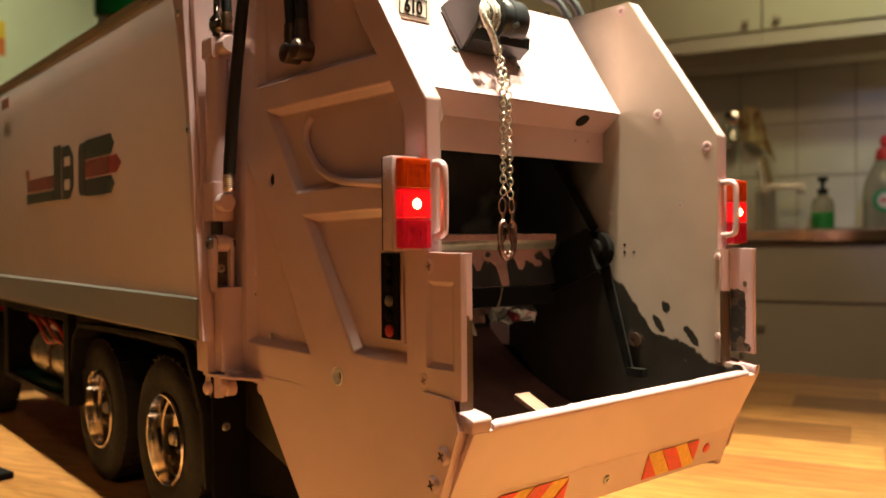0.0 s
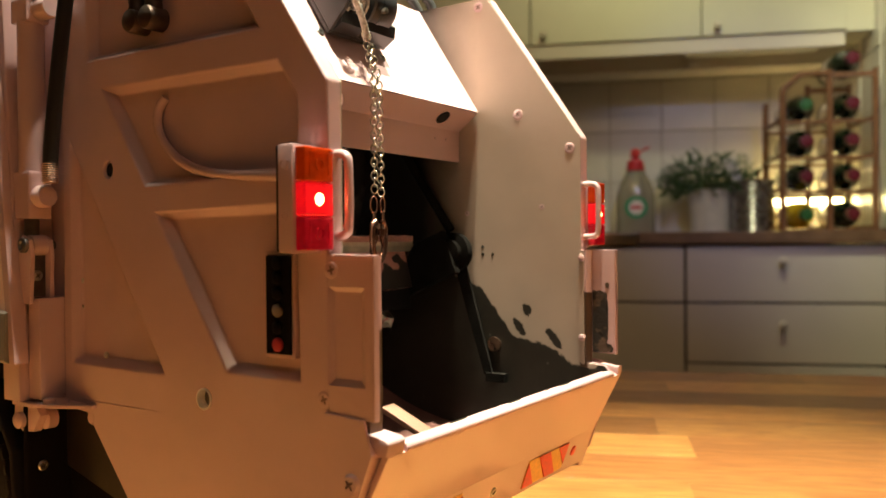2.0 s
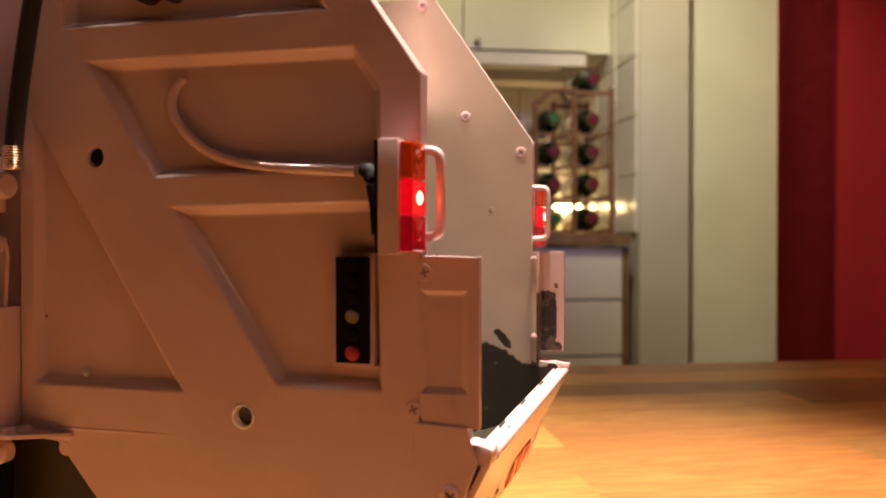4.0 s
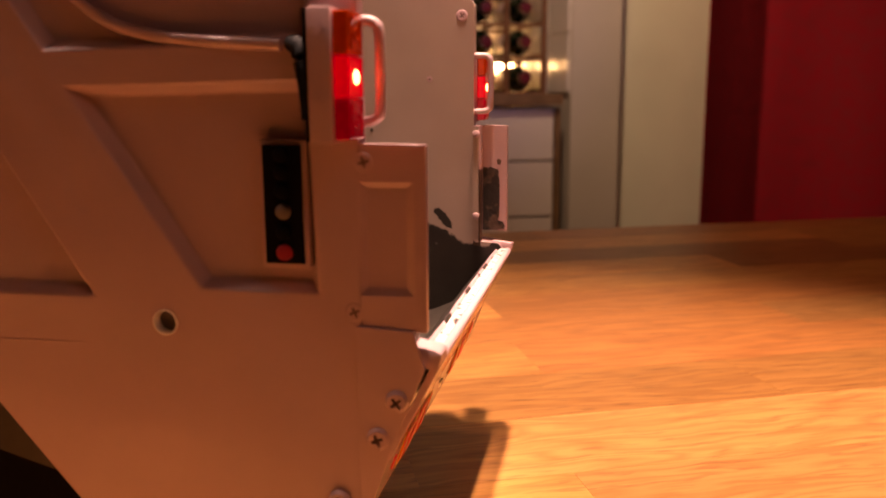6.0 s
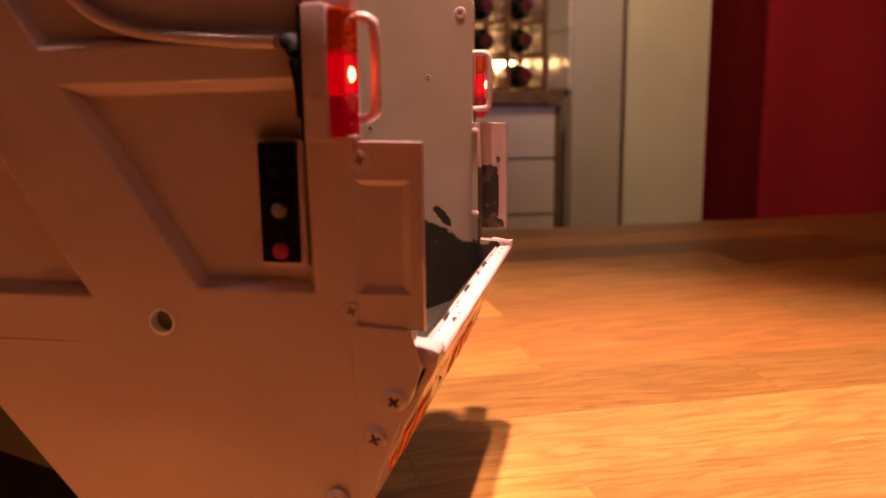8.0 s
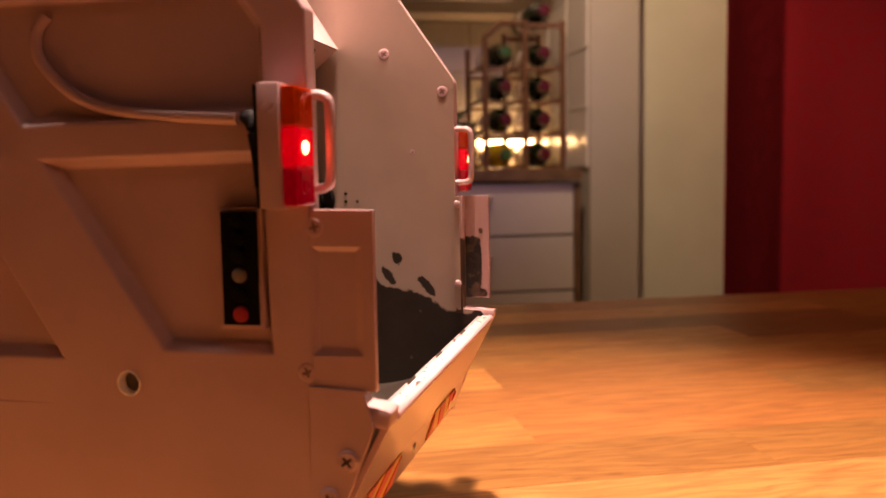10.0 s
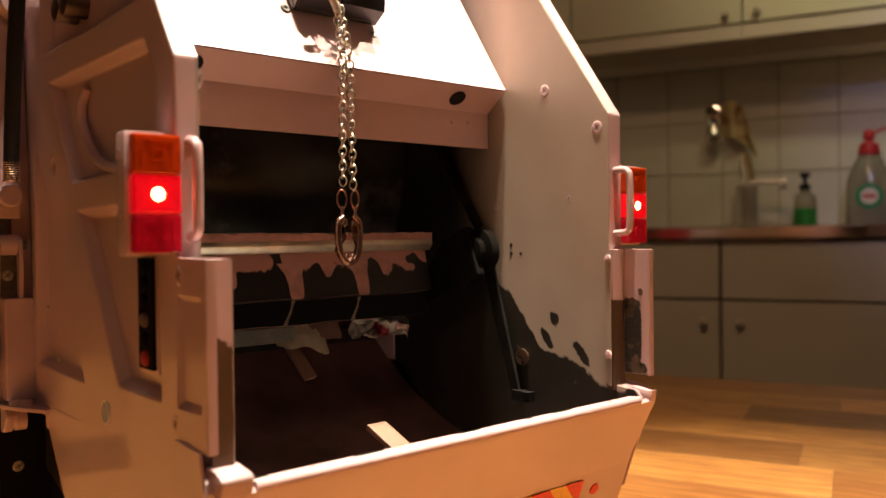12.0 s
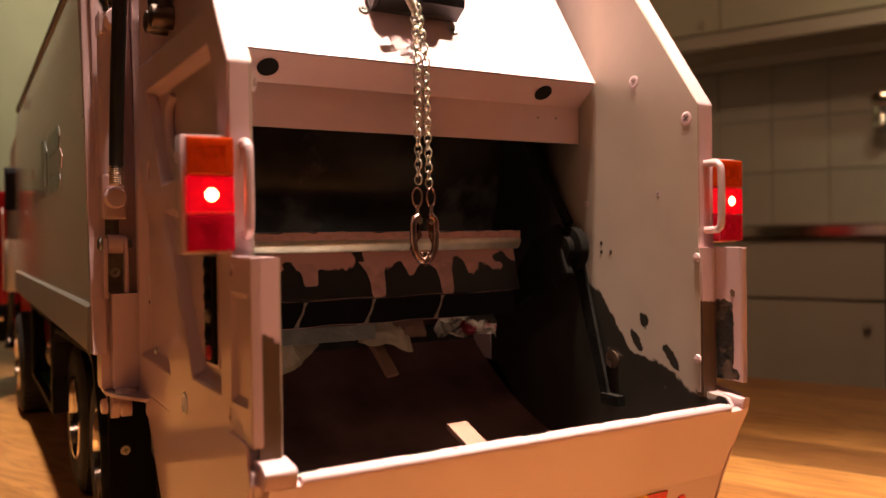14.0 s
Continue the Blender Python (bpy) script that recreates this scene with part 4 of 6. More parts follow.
def tail_lamp(m):
    dy = -0.0062 if m else -0.0014
    o = part("tail_lamp", boxes((*sorted((mx(0.1560, m), mx(0.1690, m))), 0.2098 + dy, 0.2155 + dy, 0.1398, 0.1697)), paint, truck, "cream lamp housing with amber and red lenses", bevel=0.0010, smooth=50)
    x0, x1 = sorted((mx(0.1570, m), mx(0.1686, m)))
    for name, z0, z1, mt, lab in (("amber_lens", 0.1593, 0.1688, lens_amber, "amber lens with a faint added glow"), ("brake_lens", 0.1499, 0.1591, lens_lit, "lit red lens"), ("rear_lens", 0.1405, 0.1497, lens_red, "dark red lens with a faint added glow")):
        part(name, boxes((x0, x1, 0.2062 + dy, 0.2097 + dy, z0, z1)), mt, o, lab, bevel=0.0006)
        if name != "brake_lens":
            cx, cz, a, b = (x0 + x1) / 2, (z0 + z1) / 2, 0.0040, 0.0034
            ya, yb = 0.2059 + dy, 0.2064 + dy
            part("lens_frame", boxes((cx - a, cx + a, ya, yb, cz + b - 0.0006, cz + b), (cx - a, cx + a, ya, yb, cz - b, cz - b + 0.0006), (cx - a, cx - a + 0.0006, ya, yb, cz - b + 0.0006, cz + b - 0.0006), (cx + a - 0.0006, cx + a, ya, yb, cz - b + 0.0006, cz + b - 0.0006)), mt, o)
            part("lens_ring", turned([(0.0018, 0), (0.0018, 0.0004), (0.0013, 0.0004), (0.0013, 0)], (cx, 0.2062 + dy, cz), REAR, 16), mt, o)
    part("led", turned([(0.0017, 0), (0.0015, 0.0003), (0.0012, 0.0005), (0, 0.0006)], ((x0 + x1) / 2, 0.2062 + dy, 0.1545), REAR, 20), bulb_mat, o, "glowing red light-emitting diode", smooth=60)
    part("grommet", sweep(bmesh.new(), smooth_path([(mx(0.166, m), 0.2220, 0.1625), (mx(0.165, m), 0.2192, 0.1615), (mx(0.163, m), 0.2178, 0.1560), (mx(0.162, m), 0.2168, 0.1450)], 4), [0.0016, 0.0019, 0.0022, 0.0024, 0.0024, 0.0022, 0.002, 0.0018, 0.0015, 0.0012, 0.001, 0.001, 0.001], 8), black_plastic, o, "black rubber cable grommet", smooth=60)
    for zs, rs in ((0.1640, 0.0016), (0.1500, 0.0011)):
        part("clip_mark", turned([(rs, 0), (rs, 0.00025), (rs * 0.7, 0.0003), (rs * 0.7, 0)], (mx(0.1560, m), 0.2128 + dy, zs), (-1 if not m else 1, 0, 0), 16), paint, o)
    part("gasket", boxes((*sorted((mx(0.1566, m), mx(0.1680, m))), 0.2156 + dy, 0.2164 + dy, 0.1402, 0.1692)), black_plastic, o)
    hx, hy = mx(0.1712, m), (-0.0042 if m else 0.0)
    pts = [(hx, 0.2066, 0.1676), (hx, 0.2042 + hy, 0.1676), (hx, 0.2025 + hy, 0.1669), (hx, 0.2016 + hy, 0.1650), (hx, 0.2014 + hy, 0.1560), (hx, 0.2016 + hy, 0.1470), (hx, 0.2025 + hy, 0.1452), (hx, 0.2042 + hy, 0.1445), (hx, 0.2066, 0.1443)]
    part("grab_handle", sweep(bmesh.new(), smooth_path(pts, 4), 0.0013, 12), paint, truck, "bent cream-painted grab handle", smooth=60)


tail_lamp(False)
tail_lamp(True)

# cable that runs to the lamp, under the paint
for m in (False, True):
    pts = [(mx(0.1705, m), 0.2795, 0.1910), (mx(0.1697, m), 0.2822, 0.1870), (mx(0.1695, m), 0.2820, 0.1805), (mx(0.1695, m), 0.2765, 0.1735), (mx(0.1695, m), 0.2680, 0.1680), (mx(0.1692, m), 0.2560, 0.1648), (mx(0.1680, m), 0.2400, 0.1632), (mx(0.1670, m), 0.2240, 0.1622)]
    part("lamp_cable", sweep(bmesh.new(), smooth_path(pts, 6), 0.0016, 10), paint, truck, smooth=60)

# soft crease across the lower plate
for m in (False, True):
    crease = [(mx(0.16790, m), 0.3240 - 0.0058 * k, 0.0868 + 0.00004 * k) for k in range(11)]
    part("crease", sweep(bmesh.new(), crease, [0.0006] * 6 + [0.00055, 0.0005, 0.0004, 0.0003, 0.0002], 12), paint, truck, smooth=80)

# push-button panels
for m in (False, True):
    bxp = part("button_panel", boxes((*sorted((mx(0.1678, m), mx(0.1714, m))), 0.2192, 0.2312, 0.1090, 0.1402)), paint, truck, bevel=0.0004)
    part("panel_face", boxes((*sorted((mx(0.1668, m), mx(0.1677, m))), 0.2203, 0.2300, 0.1102, 0.1390)), button_rubber, bxp, "black switch panel", bevel=0.0002)
    for i, z in enumerate((0.1130, 0.1180, 0.1230, 0.1280, 0.1325, 0.1367)):
        mt = {0: button_red, 2: button_grey}.get(i, button_rubber)
        part("button", turned([(0.0021, 0), (0.0020, 0.0006), (0.0016, 0.0009), (0, 0.0010)] if i == 0 else [(0.0020, 0), (0.0019, 0.0006), (0.0014, 0.0011), (0, 0.0012)], (mx(0.1668, m), 0.2251, z), (-1 if not m else 1, 0, 0), 16), mt, bxp, {0: "red button", 2: "grey button"}.get(i, ""), smooth=50)

# ---- hinge post, hydraulic cylinder, brackets ----
for m in (False, True):
    out = -1 if not m else 1
    part("hinge_post", prism(bmesh.new(), [(0.3350, 0.0840), (0.3600, 0.0840), (0.3720, 0.2575), (0.3350, 0.2575)], "x", *sorted((mx(0.1700, m), mx(0.1760, m)))), paint, truck, bevel=0.0004)
    part("post_strip", prism(bmesh.new(), [(0.3430, 0.0860), (0.3540, 0.0860), (0.3560, 0.1400), (0.3640, 0.2550), (0.3540, 0.2550), (0.3450, 0.1400)], "x", *sorted((mx(0.1552, m), mx(0.1699, m)))), paint, truck, bevel=0.0006)
    part("post_box", boxes((*sorted((mx(0.1585, m), mx(0.1699, m))), 0.3355, 0.3429, 0.0870, 0.1235)), paint, truck, bevel=0.0005)
    part("shelf_bracket", prism(bmesh.new(), [(mx(0.1560, m), 0.3500), (mx(0.1560, m), 0.3390), (mx(0.1590, m), 0.3290), (mx(0.1660, m), 0.3160), (mx(0.1700, m), 0.3150), (mx(0.1700, m), 0.3500)], "z", 0.0845, 0.0859), paint, truck, bevel=0.0003)
    for x, y in ((0.1635, 0.3305), (0.1610, 0.3215 + 0.012)):
        part("bolt_head", turned([(0.0024, 0), (0.0024, 0.0014), (0.0016, 0.0019), (0, 0.0019)], (mx(x, m), y, 0.0859), (0, 0, 1), 16), paint, truck, smooth=40)
    for x, w, y, z, r in ((0.1578, 0.0020, 0.3462, 0.0790, 0.0030), (0.1650, 0.0034, 0.3385, 0.0795, 0.0038), (0.1700, 0.0020, 0.3190, 0.0808, 0.0026)):
        part("hinge_knuckle", turned([(0, 0), (r, 0), (r, w), (r * 0.75, w + 0.0006), (0, w + 0.0006)], (mx(x, m), y, z), (out, 0, 0), 20), paint, truck, smooth=40)
    part("hinge_lug", prism(bmesh.new(), [(0.3520, 0.0844), (0.3375, 0.0844), (0.3350, 0.0815), (0.3395, 0.0752), (0.3470, 0.0745), (0.3525, 0.0790)], "x", *sorted((mx(0.1580, m), mx(0.1612, m)))), paint, truck, bevel=0.0005)
    cyl = part("hydraulic_cylinder", turned([(0, 0.168), (0.0046, 0.168), (0.0046, 0.224), (0, 0.224)], (mx(0.1605, m), 0.3425, 0), (0, 0, 1), 28), paint, truck, smooth=40)
    part("cylinder_foot", boxes((*sorted((mx(0.1560, m), mx(0.1648, m))), 0.3372, 0.3480, 0.1520, 0.1692)), paint, cyl, bevel=0.0010)
    part("cylinder_head", boxes((*sorted((mx(0.1560, m), mx(0.1648, m))), 0.3375, 0.3480, 0.2225, 0.2315)), paint, cyl, bevel=0.0010)
    part("banjo", turned([(0.0040, -0.001), (0.0040, 0.0040), (0.0034, 0.0048), (0, 0.0048)], (mx(0.1605, m), 0.3372, 0.1600), (0, -1, 0), 22), paint, cyl, smooth=40)
    part("banjo", turned([(0.0040, -0.001), (0.0040, 0.0060), (0.0034, 0.0068), (0, 0.0068)], (mx(0.1615, m), 0.3372, 0.2275), (0, -1, 0), 22), paint, cyl, smooth=40)
    part("rod", turned([(0, 0.1430), (0.0026, 0.1430), (0.0026, 0.1522), (0, 0.1522)], (mx(0.1600, m), 0.3425, 0), (0, 0, 1), 16), dark_steel, cyl, smooth=40)
    part("ball_joint", turned([(0.0022, 0.2315), (0.0024, 0.2335), (0.0034, 0.2350), (0.0038, 0.2372), (0.0034, 0.2394), (0.0018, 0.2412), (0.0018, 0.2480), (0, 0.2480)], (mx(0.1600, m), 0.3400, 0), (0, 0, 1), 20), chrome, cyl, "chromed ball joint", smooth=60)
    for x in (0.1560, 0.1635):
        lug = [(0.3375, 0.1215), (0.3362, 0.1385), (0.3375, 0.1445), (0.3420, 0.1462), (0.3452, 0.1430), (0.3440, 0.1330), (0.3415, 0.1215)]
        part("clevis", prism(bmesh.new(), lug, "x", *sorted((mx(x, m), mx(x + 0.0016, m)))), paint, truck, bevel=0.0004)
    part("clevis_eye", turned([(0, 0), (0.0038, 0), (0.0038, 0.0055), (0, 0.0055)], (mx(0.1633, m), 0.3405, 0.1425), (out, 0, 0), 20), paint, truck, smooth=40)
    part("clevis_pin", turned([(0, 0), (0.0017, 0), (0.0017, 0.0095), (0.0027, 0.0097), (0.0027, 0.0120), (0.0018, 0.0124), (0.0012, 0.0116), (0, 0.0116)], (mx(0.1668, m), 0.3400, 0.1425), (out, 0, 0), 18), dark_steel, truck, smooth=40)
    part("clevis_base", boxes((*sorted((mx(0.1580, m), mx(0.1650, m))), 0.3400, 0.3429, 0.1240, 0.1390)), dark_steel, truck)
    screw(screw_steel, (mx(0.1605, m), 0.3400, 0.1315), REAR, 30)
    hose = smooth_path([(mx(0.1602, m), 0.3305, 0.1660), (mx(0.1602, m), 0.3298, 0.1760), (mx(0.1604, m), 0.3270, 0.1950), (mx(0.1608, m), 0.3225, 0.2200), (mx(0.1615, m), 0.3175, 0.2450), (mx(0.1650, m), 0.3150, 0.2680)], 5)
    part("hydraulic_hose", sweep(bmesh.new(), hose, 0.0026, 14), hose_rubber, truck, "black rubber hydraulic hose", smooth=60)
    bm = bmesh.new()
    for k in range(9):
        lathe(bm, [(0.0025, 0), (0.0029, 0.0004), (0.0025, 0.0008)], 16, Matrix.Translation((mx(0.1602, m), 0.3305, 0.1645 + 0.0008 * k)))
    part("hose_ferrule", bm, brass, truck, "ribbed copper hose ferrule")
    part("top_ferrule", turned([(0.0024, 0), (0.0026, 0.002), (0.0023, 0.004), (0.0026, 0.006), (0.0022, 0.008), (0, 0.008)], (mx(0.1612, m), 0.3330, 0.2330), (0, 0, 1), 14), brass, truck, smooth=40)
    part("return_hose", sweep(bmesh.new(), smooth_path([(mx(0.1612, m), 0.3330, 0.2400), (mx(0.1612, m), 0.3335, 0.2500), (mx(0.1640, m), 0.3370, 0.2620), (mx(0.1720, m), 0.3430, 0.2680)], 5), 0.0022, 10), hose_rubber, truck, "black rubber hose", smooth=60)
    # two hose ends on the upper panel
    for k, (dy, dx) in enumerate(((0.0, 0.0), (-0.0085, 0.001))):
        y = 0.2905 + dy
        elbow = part("hose_elbow", turned([(0.0040, 0), (0.0040, 0.006), (0.0036, 0.0072), (0.0022, 0.0078), (0, 0.0079)], (mx(0.1715, m), y, 0.2170), (-1 if not m else 1, 0, 0), 22), dark_bronze, truck, "dark bronze hose elbow", smooth=40)
        part("collar", turned([(0.0028, 0), (0.0030, 0.0015), (0.0028, 0.0030), (0.0030, 0.0045), (0.0027, 0.0060), (0.0027, 0.0090), (0, 0.0090)], (mx(0.1680, m), y, 0.2195), (0, 0.05, 1), 16), dark_bronze, elbow, smooth=40)
        part("upper_hose", sweep(bmesh.new(), smooth_path([(mx(0.1680, m), y, 0.2285), (mx(0.1675, m), y + 0.0005, 0.2420), (mx(0.1680, m), y + 0.004, 0.2570), (mx(0.1720, m), y + 0.009, 0.2680), (mx(0.1800, m), y + 0.014, 0.2720)], 5), 0.0024, 10), hose_rubber, truck, "black rubber hose", smooth=60)

# ---- winch with cable, chain and hooks ----
WA, WB = Vector((0.2681, 0.2238)), Vector((0.2815, 0.2447))
WN = Vector((-0.842, 0.540))
winch = part("winch", prism(bmesh.new(), [WA + WN * 0.0004, WB + WN * 0.0004, WB + WN * 0.0022, WA + WN * 0.0022], "x", 0.2366, 0.2725), black_gloss, truck, "black drum winch bolted to the roof plate", bevel=0.0003)
WC = (WA + WB) / 2 + WN * 0.0102
for x0, x1 in ((0.2366, 0.2384), (0.2524, 0.2538)):
    arc = [WC + Vector((math.cos(radians(57 + 180 * k / 19)), math.sin(radians(57 + 180 * k / 19)))) * 0.0104 for k in range(20)]
    bm = prism(bmesh.new(), [WB + WN * 0.0023] + arc + [WA + WN * 0.0023], "x", x0, x1)
    part("cheek_plate", bm, black_gloss, winch, bevel=0.0003)
WU = Vector((0.540, 0.842))
for x0, x1 in ((0.2385, 0.2523), (0.2539, 0.2724)):
    part("housing", prism(bmesh.new(), [WA + WN * 0.0023, WA + WN * 0.0078, WA + WN * 0.0108 + WU * 0.0036, WC - WU * 0.0062, (WA + WB) / 2 + WN * 0.0023], "x", x0, x1), black_gloss, winch, bevel=0.0002)
part("motor_drum", turned([(0, 0), (0.0092, 0), (0.0097, 0.0006), (0.0097, 0.0050), (0.0100, 0.0052), (0.0100, 0.0066), (0.0097, 0.0068), (0.0097, 0.0138), (0.0092, 0.0145), (0, 0.0145)], (0.2539, *WC), (1, 0, 0), 36), black_gloss, winch, "glossy black cylindrical drum", smooth=40)
part("spool", turned([(0, 0), (0.0060, 0), (0.0060, 0.0138), (0, 0.0138)], (0.2385, *WC), (1, 0, 0), 24), steel, winch, smooth=40)
coil = []
for k in range(160):
    a = k * 2 * math.pi / 14
    coil.append((0.2396 + 0.0116 * (0.5 - 0.5 * math.cos(k * math.pi / 40)), WC[0] + (0.0064 + 0.0006 * (k // 40)) * math.cos(a), WC[1] + (0.0064 + 0.0006 * (k // 40)) * math.sin(a)))
part("wound_cable", sweep(bmesh.new(), coil, 0.0007, 6), rope_mat, winch, "pale braided winch cable", smooth=60)
part("cable_end", sweep(bmesh.new(), smooth_path([(0.2400, 0.2600, 0.2440), (0.2382, 0.2562, 0.2400), (0.2386, 0.2548, 0.2352), (0.2424, 0.2552, 0.2308), (0.2470, 0.2568, 0.2258), (0.2498, 0.2585, 0.2228)], 5), 0.0014, 8), rope_mat, winch, "pale braided end of the winch cable", smooth=60)
part("spindle", turned([(0.0018, 0), (0.0018, 0.003), (0.0012, 0.0034), (0, 0.0034)], (0.2425, 0.2560, 0.2335), (-1, 0, 0), 14), dark_steel, winch)
for x, z in ((0.2345, 0.2245), (0.2700, 0.2205)):
    screw(screw_steel, (x, 0.2558 + (z - 0.2040) * 0.6415, z), (0, -0.84, 0.54), 10, winch)
part("brake_bolt", turned([(0.0012, 0), (0.0012, 0.0022), (0, 0.0024)], (0.2590, 0.2575, 0.2360), (0, -1, 0), 8), steel, winch)


def ring(bm, a, b, r, m, seg=14, ts=6):
    """An oval ring, half length a and half width b."""
    pts = []
    for k in range(seg):
        t = 2 * math.pi * k / seg
        pts.append((b * math.cos(t), 0, a * math.sin(t)))
    bm2 = sweep(bmesh.new(), pts, r, ts, closed=True)
    bmesh.ops.transform(bm2, matrix=m, verts=bm2.verts[:])
    me = bpy.data.meshes.new("tmp")
    bm2.to_mesh(me)
    bm2.free()
    bm.from_mesh(me)
    bpy.data.meshes.remove(me)
    return bm


link0 = None
for s, off in ((-1, 0.0), (1, 0.4)):
    path = [Vector((0.2500 + s * 0.0008, 0.2590, 0.2255)), Vector((0.2493 + s * 0.0016, 0.2535, 0.2060)), Vector((0.2490 + s * 0.0021, 0.2528, 0.1600))]
    total = sum((b - a).length for a, b in zip(path, path[1:]))
    pitch = 0.00262
    for k in range(int(total / pitch)):
        d = (k + off) * pitch
        i = 0
        while i < 1 and d > (path[i + 1] - path[i]).length:
            d -= (path[i + 1] - path[i]).length
            i += 1
        way = (path[i + 1] - path[i]).normalized()
        p = path[i] + way * d
        m = Matrix.Translation(p) @ pose(0, 0, 0, 0, 0, (40 if k % 2 else -48) + 6 * math.sin(k * 1.7 + s))
        if link0 is None:
            link0 = part("chain_link", ring(bmesh.new(), 0.0018, 0.0013, 0.00036, Matrix.Identity(4)), chain_metal, winch, smooth=180)
            link0.matrix_basis = m
        else:
            share("chain_link", link0, m, winch)
    hx = 0.2490 + s * 0.0027
    part("end_link", ring(bmesh.new(), 0.0034, 0.0018, 0.00045, pose(hx, 0.2527, 0.1572, 0, 0, 10 * s)), bronze, winch, smooth=180)
    part("swivel", turned([(0.0008, 0), (0.0011, 0.001), (0.0007, 0.002), (0.0007, 0.0045), (0, 0.0047)], (hx, 0.2527, 0.1500), (0, 0, 1), 12), bronze, winch, smooth=50)
    pts = [(hx, 0.1505), (hx + s * 0.0016, 0.1495), (hx + s * 0.0022, 0.1470), (hx + s * 0.0020, 0.1410), (hx + s * 0.0010, 0.1372), (hx - s * 0.0012, 0.1352), (hx - s * 0.0030, 0.1360), (hx - s * 0.0036, 0.1382)]
    part("hook", sweep(bmesh.new(), smooth_path([(x, 0.2527 + 0.0008 * s, z) for x, z in pts], 5), [0.0014] * 10 + [0.0013] * 10 + [0.0012] * 8 + [0.0010] * 4 + [0.0007] * 3 + [0.0003], 10), bronze, winch, "bronzed steel hook", smooth=60)
    part("hook_plate", prism(bmesh.new(), [(hx - 0.0015, 0.1500), (hx + 0.0016, 0.1500), (hx + s * 0.0020 + 0.0006, 0.1430), (hx + s * 0.0018 - 0.0008, 0.1400), (hx - s * 0.0006, 0.1440)], "y", 0.2520 + 0.0008 * s, 0.2532 + 0.0008 * s), bronze, winch, bevel=0.0003)
    part("hook_rivet", turned([(0.0010, 0), (0.0009, 0.0005), (0, 0.0006)], (hx, 0.2520 + 0.0008 * s, 0.1487), REAR, 12), chrome, winch)

# upright number label on the roof plate
LX0, LX1, LZ0, LZ1, LY = 0.2080, 0.2268, 0.2352, 0.2456, 0.2752
label = part("number_label", boxes((LX0, LX1, LY, LY + 0.0009, LZ0, LZ1)), label_white, truck, "small framed number label", bevel=0.0002)
part("label_bracket", prism(bmesh.new(), [(LY + 0.0010, LZ0), (LY + 0.0010, LZ0 + 0.010), (LY + 0.0064, LZ0 + 0.010)], "x", LX0 + 0.004, LX1 - 0.004), paint, label)
for a, b, c, d in ((LX0 + 0.0022, LX1 - 0.0028, LZ0 + 0.0016, LZ0 + 0.0020), (LX0 + 0.0022, LX1 - 0.0028, LZ1 - 0.0016, LZ1 - 0.0012), (LX0 + 0.0018, LX0 + 0.0022, LZ0 + 0.0016, LZ1 - 0.0012), (LX1 - 0.0028, LX1 - 0.0024, LZ0 + 0.0016, LZ1 - 0.0012)):
    part("label_frame", boxes((a, b, LY - 0.0002, LY - 0.00005, c, d)), ink, label)
txt = bpy.data.curves.new("label_number", "FONT")
txt.body, txt.size, txt.align_x, txt.align_y, txt.extrude = "610", 0.0080, "CENTER", "CENTER", 0.0001
txt.offset = 0.00022
tob = new("label_number", txt)
tmesh = bpy.data.meshes.new_from_object(tob.evaluated_get(bpy.context.evaluated_depsgraph_get()))
bpy.data.objects.remove(tob)
tmesh.materials.append(ink)
num = new("label_number", tmesh)
num.parent = label
num.matrix_basis = pose((LX0 + LX1) / 2 - 0.0003, LY - 0.0002, (LZ0 + LZ1) / 2, 90) @ Matrix.Diagonal((0.80, 1.0, 1.0, 1.0))

# ---- debris in the hopper ----
part("wood_offcut", prism(bmesh.new(), [(0.2630, 0.2640), (0.2715, 0.2640), (0.2755, 0.2330), (0.2670, 0.2330)], "z", 0.0, 0.0022), scrapwood, None, bevel=0.0003)
bpy.data.objects["wood_offcut"].matrix_world = Matrix.Translation((0, 0, 0.0725)) @ Matrix.Translation((0.27, 0.264, 0)) @ pose(0, 0, 0, 27, 0, 0) @ Matrix.Translation((-0.27, -0.264, 0))
tagged(bpy.data.objects["wood_offcut"], "pale wood offcut lying in the hopper", "wood scrap")
st = part("wood_stick", boxes((-0.0028, 0.0028, -0.013, 0.013, -0.001, 0.001)), scrapwood, None, bevel=0.0003)
st.matrix_world = pose(0.2470, 0.2880, 0.1010, 50, 0, 18)
tagged(st, "pale wood stick among the rubbish under the blade", "wood scrap")


def crumple(name, p, size, seed, material, label, fine=0.15, coarse=95):
    off = Vector((seed * 3.1, seed * 1.7, 0))

    def f(a, b):
        q = Vector(((a - 0.5) * size[0], (b - 0.5) * size[1], 0))
        w = noise.noise_vector(q * coarse + off) * size[2] + noise.noise_vector(q * 420 + off) * size[2] * fine
        return q + w
    bm = sheet(f, 14, 12)
    top = list(bm.faces)
    up = {v: bm.verts.new(v.co + Vector((0, 0, 0.0003))) for v in list(bm.verts)}
    for face in top:
        bm.faces.new([up[v] for v in face.verts])
    ob = part(name, bm, material, None)
    ob.matrix_world = p
    return tagged(ob, label, "paper scrap")


